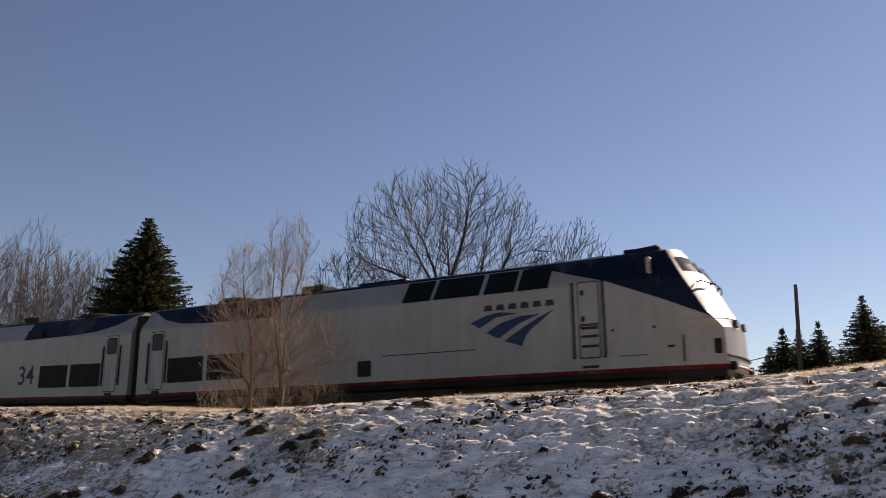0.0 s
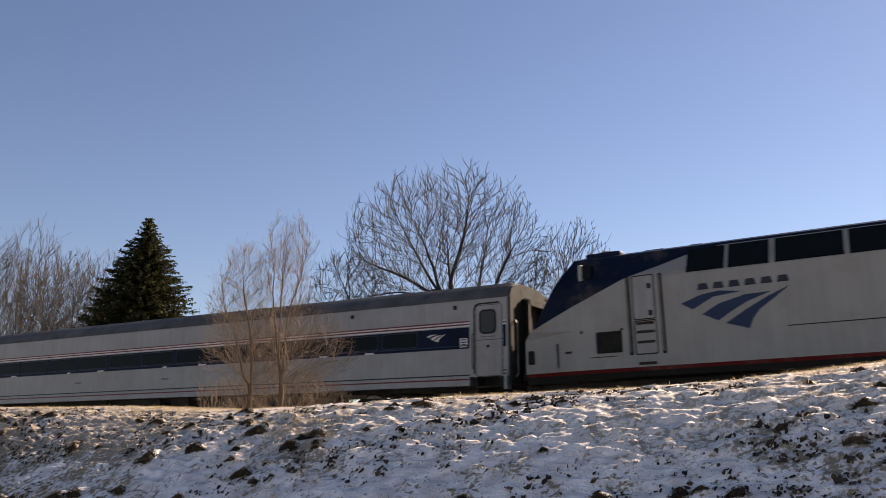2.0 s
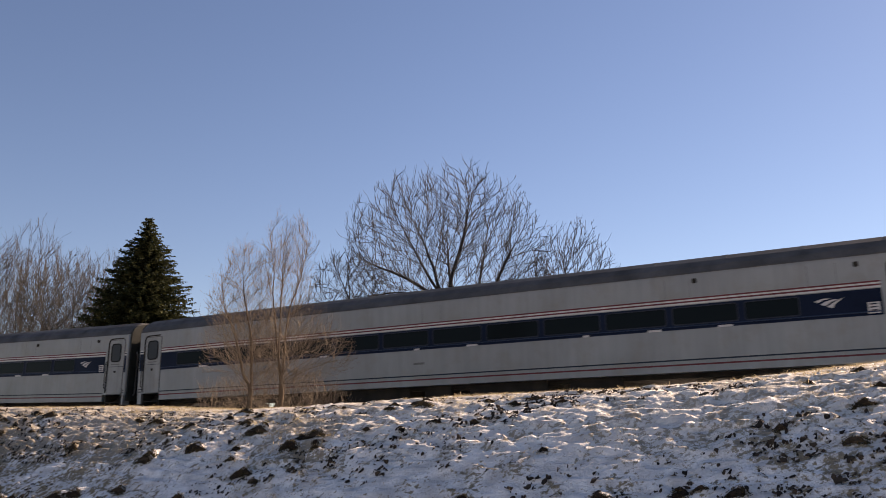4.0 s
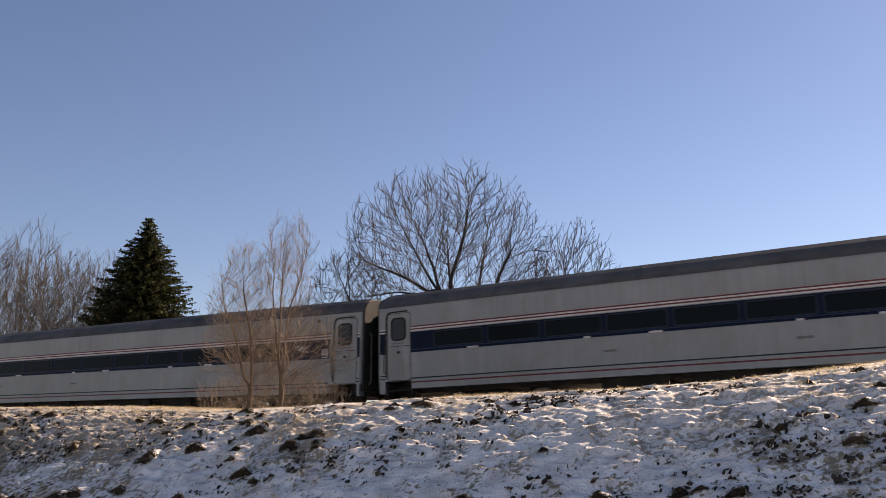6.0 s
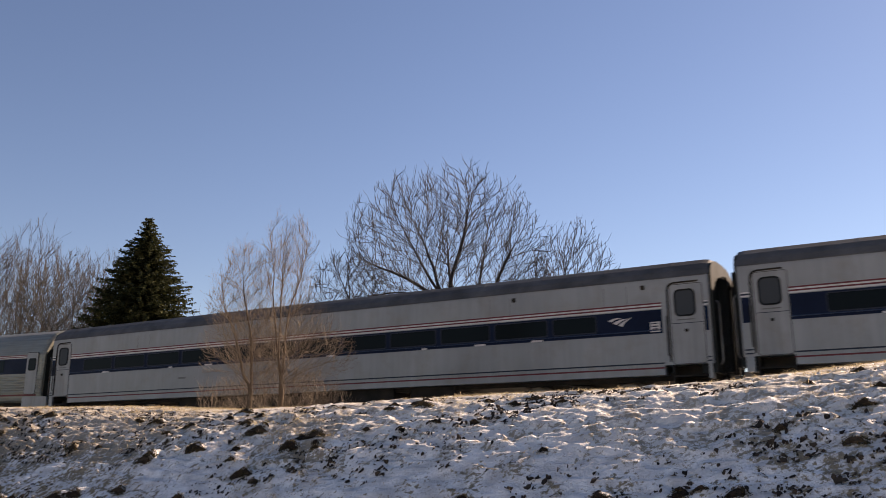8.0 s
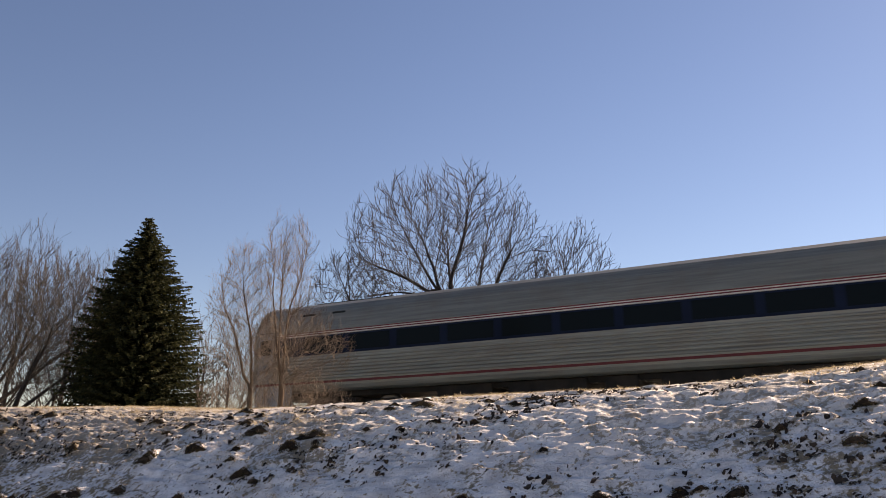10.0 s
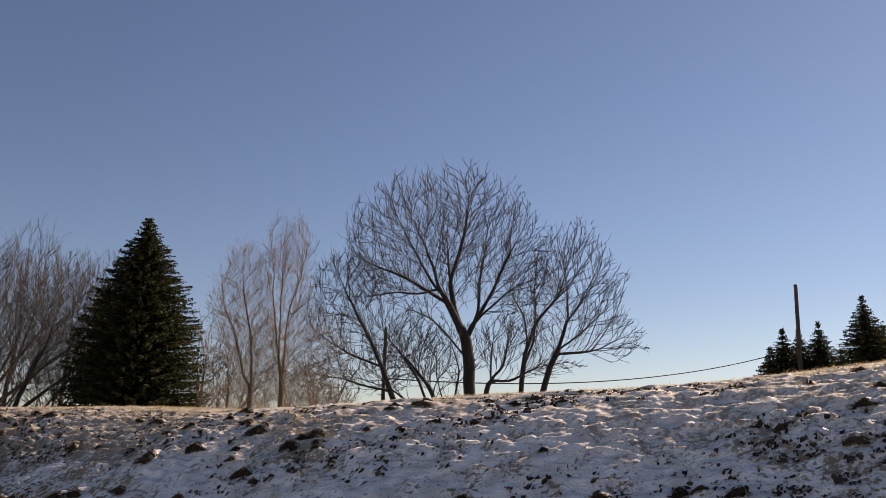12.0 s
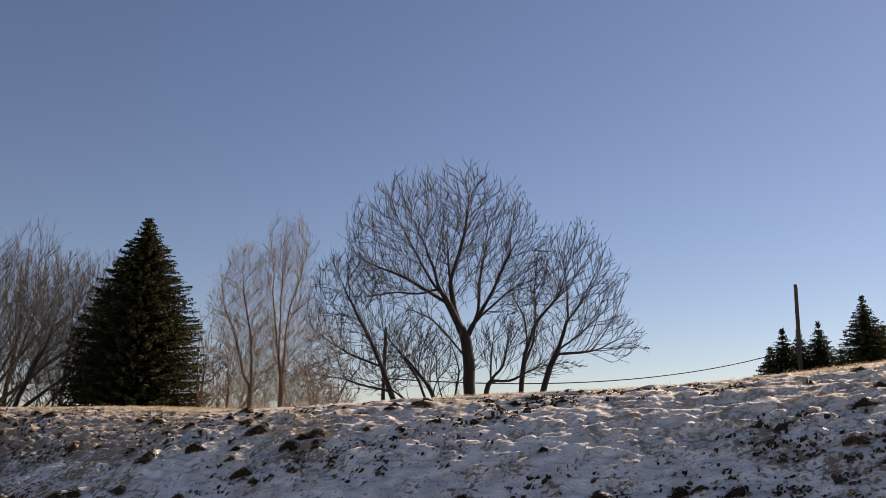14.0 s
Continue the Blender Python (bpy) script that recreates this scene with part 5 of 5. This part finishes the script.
# ---- pole and cable ----
px_, py_, pz_ = spot(bearing(1417), 60.0)
pole = empty("utility_pole")
pole.location = (px_, py_, pz_)
bm = bmesh.new()
cyl(bm, (0, 0, -0.5), (0.38, 0, 11.3), 0.18, 14, 0.13)
part("shaft", bm, POLE_WOOD, pole)
bm = bmesh.new()
cyl(bm, (0.38, 0, 11.3), (0.38, 0, 11.42), 0.165, 14, 0.1)
part("cap", bm, STEEL, pole)
tagged(pole, "plain weathered wooden utility pole", "utility pole")

qx, qy, qz = spot(bearing(675), 37.5)
post = empty("post")
post.location = (qx, qy, qz)
bm = bmesh.new()
cyl(bm, (0, 0, -0.4), (0.16, 0, 5.2), 0.10, 10, 0.075)
part("shaft", bm, BARK_DARK, post)
tagged(post, "short dark wooden post among bare trees", "post")

cu = bpy.data.curves.new("overhead_cable", 'CURVE')
cu.dimensions, cu.bevel_depth, cu.bevel_resolution = '3D', 0.028, 2
sp = cu.splines.new('POLY')
A, B = Vector((px_ + 0.15, py_ - 0.18, 8.1)), Vector((qx + 0.1, qy, 4.3))
sp.points.add(40)
for i in range(41):
    f = i / 40
    p = A.lerp(B, f)
    p.z -= 2.2 * 4 * f * (1 - f) * 0.5
    sp.points[i].co = (*p, 1)
cu.materials.append(RUBBER)
cable = new("overhead_cable", cu)
tagged(cable, "thin black cable sagging from the pole", "cable")


# ---- grass and leaf litter on the bank ----
def blades(name, material, label, s, u, tall, width, seed):
    """Bent blades at the given places; one joined mesh."""
    rng = np.random.default_rng(seed)
    n = len(s)
    x, y = ALONG.x * s + AWAY.x * u, ALONG.y * s + AWAY.y * u
    z = ground_z(s, u) - 0.008
    a = rng.uniform(0, 2 * PI, n)
    h, lean = tall * rng.uniform(0.3, 1.0, n), tall * rng.uniform(0.4, 2.6, n)
    dx, dy = np.cos(a), np.sin(a)
    p = np.stack([x, y, z], -1)
    side = np.stack([-dy, dx, 0 * dx], -1) * width
    mid = p + np.stack([dx * lean * 0.4, dy * lean * 0.4, h * 0.65], -1)
    end = p + np.stack([dx * lean, dy * lean, h], -1)
    vs = np.stack([p - side, p + side, mid + side * 0.7, mid - side * 0.7, end], 1).reshape(-1, 3)
    k = np.arange(n) * 5
    quads = np.stack([k, k + 1, k + 2, k + 3], -1).tolist()
    tris = np.stack([k + 3, k + 2, k + 4], -1).tolist()
    me = bpy.data.meshes.new(name)
    me.from_pydata(vs.tolist(), [], quads + tris)
    me.materials.append(material)
    return tagged(new(name, me), label, "grass", kind="stuff")


def bank_stuff():
    rng = np.random.default_rng(77)
    # tufts: a few hundred centres, many blades round each
    count = 10500
    cs, cu_ = rng.uniform(-19, 2.2, count), np.where(rng.random(count) < 0.7, rng.uniform(6.0, 9.6, count), rng.normal(9.7, 0.6, count))
    keep = (cu_ > 9.2) | (fbm(cs * 0.9, cu_ * 1.4, 51, 3) + rng.normal(0, 0.07, count) > np.interp(cu_, [6.5, 8.6], [0.56, 0.46]))
    cs, cu_ = cs[keep], cu_[keep]
    many = rng.integers(6, 20, len(cs))
    spread = np.repeat(rng.uniform(0.015, 0.07, len(cs)), many)
    tall = np.repeat(np.where(rng.random(len(cs)) < 0.97, rng.uniform(0.015, 0.05, len(cs)), rng.uniform(0.04, 0.085, len(cs))), many)
    s = np.repeat(cs, many) + rng.normal(0, 1, many.sum()) * spread
    u = np.repeat(cu_, many) + rng.normal(0, 1, many.sum()) * spread
    blades("dry_grass", STRAW, "tufts of dry straw-coloured grass poking through snow", s, u, tall, 0.003, 78)
    # matted dark clumps on the tussocks, hanging over towards the foot of the bank
    tus = np.array(TUSSOCKS)
    cs, cu_, size = tus[:, 0], tus[:, 1], tus[:, 2]
    many = (60 + 5200 * size).astype(int)
    big_ = np.repeat(size, many)
    rad = big_ * 1.25 * np.sqrt(rng.random(many.sum()))
    a = rng.uniform(0, 2 * PI, many.sum())
    blades("grass_clumps", OLD_GRASS, "matted brown clumps of old grass in thin snow", np.repeat(cs, many) + 1.25 * rad * np.cos(a), np.repeat(cu_, many) - 0.55 * big_ + 0.5 * rad * np.sin(a), 0.012 + 0.2 * big_, 0.004, 79)
    # the earth and roots on each clump's downhill side, dark to paint its shade
    vs, fs = [], []
    for ts, tu, tr in TUSSOCKS:
        k0 = len(vs)
        for i in range(5):
            for j in range(12):
                f, g = (i + 0.3) / 4.3, 2 * PI * j / 12
                q = tr * f * rng.uniform(0.5, 1.35)
                ps, pu = ts + 1.6 * q * math.cos(g), tu - 0.6 * tr + 0.42 * q * math.sin(g)
                z = float(ground_z(ps, pu)) + 0.02 * (1 - f) + rng.uniform(-0.006, 0.012) - (0.012 if i == 4 else 0.0)
                p = plan(ps, pu, z)
                vs.append((p.x, p.y, p.z))
        for i in range(4):
            for j in range(12):
                j2 = (j + 1) % 12
                fs.append((k0 + i * 12 + j, k0 + (i + 1) * 12 + j, k0 + (i + 1) * 12 + j2, k0 + i * 12 + j2))
        fs.append(tuple(k0 + j for j in range(12)))
    me = bpy.data.meshes.new("bare_earth")
    me.from_pydata(vs, [], fs)
    me.materials.append(LITTER)
    tagged(new("bare_earth", me), "dark earth and roots, with painted shade, on the undersides of grass clumps", "earth", kind="stuff")
    # leaves, singly and in small heaps, lying on the slope
    n0 = 4200
    cs, cu_ = rng.uniform(-16, 1.6, n0), rng.uniform(5.8, 8.5, n0)
    keep = fbm(cs * 1.1, cu_ * 1.6, 91, 3) + rng.normal(0, 0.08, n0) + np.interp(cs, [-12, -8], [0.05, 0.0]) > 0.54
    cs, cu_ = cs[keep], cu_[keep]
    many = 1 + rng.poisson(2.2, len(cs))
    s = np.repeat(cs, many) + rng.normal(0, 0.035, many.sum())
    u = np.repeat(cu_, many) + rng.normal(0, 0.022, many.sum())
    n = len(s)
    r = np.minimum(0.008 + rng.exponential(0.007, n), 0.03)
    a0 = rng.uniform(0, 2 * PI, n)
    rows = []
    for i in range(7):
        rr = r * rng.uniform(0.55, 1.3, n)
        ps, pu = s + rr * np.cos(a0 + 2 * PI * i / 7), u + 0.85 * rr * np.sin(a0 + 2 * PI * i / 7)
        rows.append(np.stack([ALONG.x * ps + AWAY.x * pu, ALONG.y * ps + AWAY.y * pu, ground_z(ps, pu) + rng.uniform(0.003, 0.02, n)], -1))
    rows.append(np.stack([ALONG.x * s + AWAY.x * u, ALONG.y * s + AWAY.y * u, ground_z(s, u) + r * rng.uniform(0.3, 0.9, n)], -1))
    vs = np.stack(rows, 1).reshape(-1, 3)
    k = np.arange(n) * 8
    fs = np.concatenate([np.stack([k + i, k + (i + 1) % 7, k + 7], -1) for i in range(7)])
    me = bpy.data.meshes.new("dead_leaves")
    me.from_pydata(vs.tolist(), [], fs.tolist())
    me.materials.append(LITTER)
    tagged(new("dead_leaves", me), "dark brown dead leaves scattered on snow", "leaf litter", kind="stuff")


bank_stuff()


# ---- the train's run ----
S_START, SPEED = -25.0734, 18.2709      # where the two locomotives couple at the start; metres a second


def car_pose(s_rear, length, turned=False):
    """A vehicle whose rear coupling is at s_rear, standing on both its bogies."""
    a, b = s_rear + 4.0, s_rear + length - 4.0
    za, zb = rail_z(a), rail_z(b)
    rise = math.atan2(zb - za, b - a)
    z0 = za - 4.0 * math.tan(rise)
    if not turned:
        return Matrix.Translation(plan(s_rear, U_TRACK, z0)) @ pose(0, 0, 0, 0, 0, math.degrees(-TH)) @ pose(0, 0, 0, 0, -math.degrees(rise), 0)
    z1 = z0 + length * math.tan(rise)
    return Matrix.Translation(plan(s_rear + length, U_TRACK, z1)) @ pose(0, 0, 0, 0, 0, math.degrees(-TH) + 180) @ pose(0, 0, 0, 0, math.degrees(rise), 0)


def motions():
    def run(thing, offset, length, turned=False):
        rows = []
        for i in range(71):
            t = i * 0.2
            rows.append((t, car_pose(S_START + SPEED * t - 0.0015 * t * t + offset, length, turned)))
        walk(thing, rows)
        # wheels roll without slipping: radius 0.46 m, seen from the side that leads
        way = -1 if turned else 1
        spin = [(i / 30.0, math.degrees(way * (SPEED * i / 30.0 - 0.0015 * (i / 30.0) ** 2) / 0.46)) for i in range(421)]
        for w in thing.children_recursive:
            if w.name.startswith("wheelset"):
                at = w.location.copy()
                walk(w, [(t, pose(at.x, at.y, at.z, 0, a, 0)) for t, a in spin])

    run(loco_first, 0.0, 21.03)
    run(loco_second, -20.91, 21.03, True)
    for i, c in enumerate(coaches):
        run(c, -21.03 - 26.0 * (i + 1), 26.0)
    run(last_car, -21.03 - 26.0 * 6, 26.0)


motions()
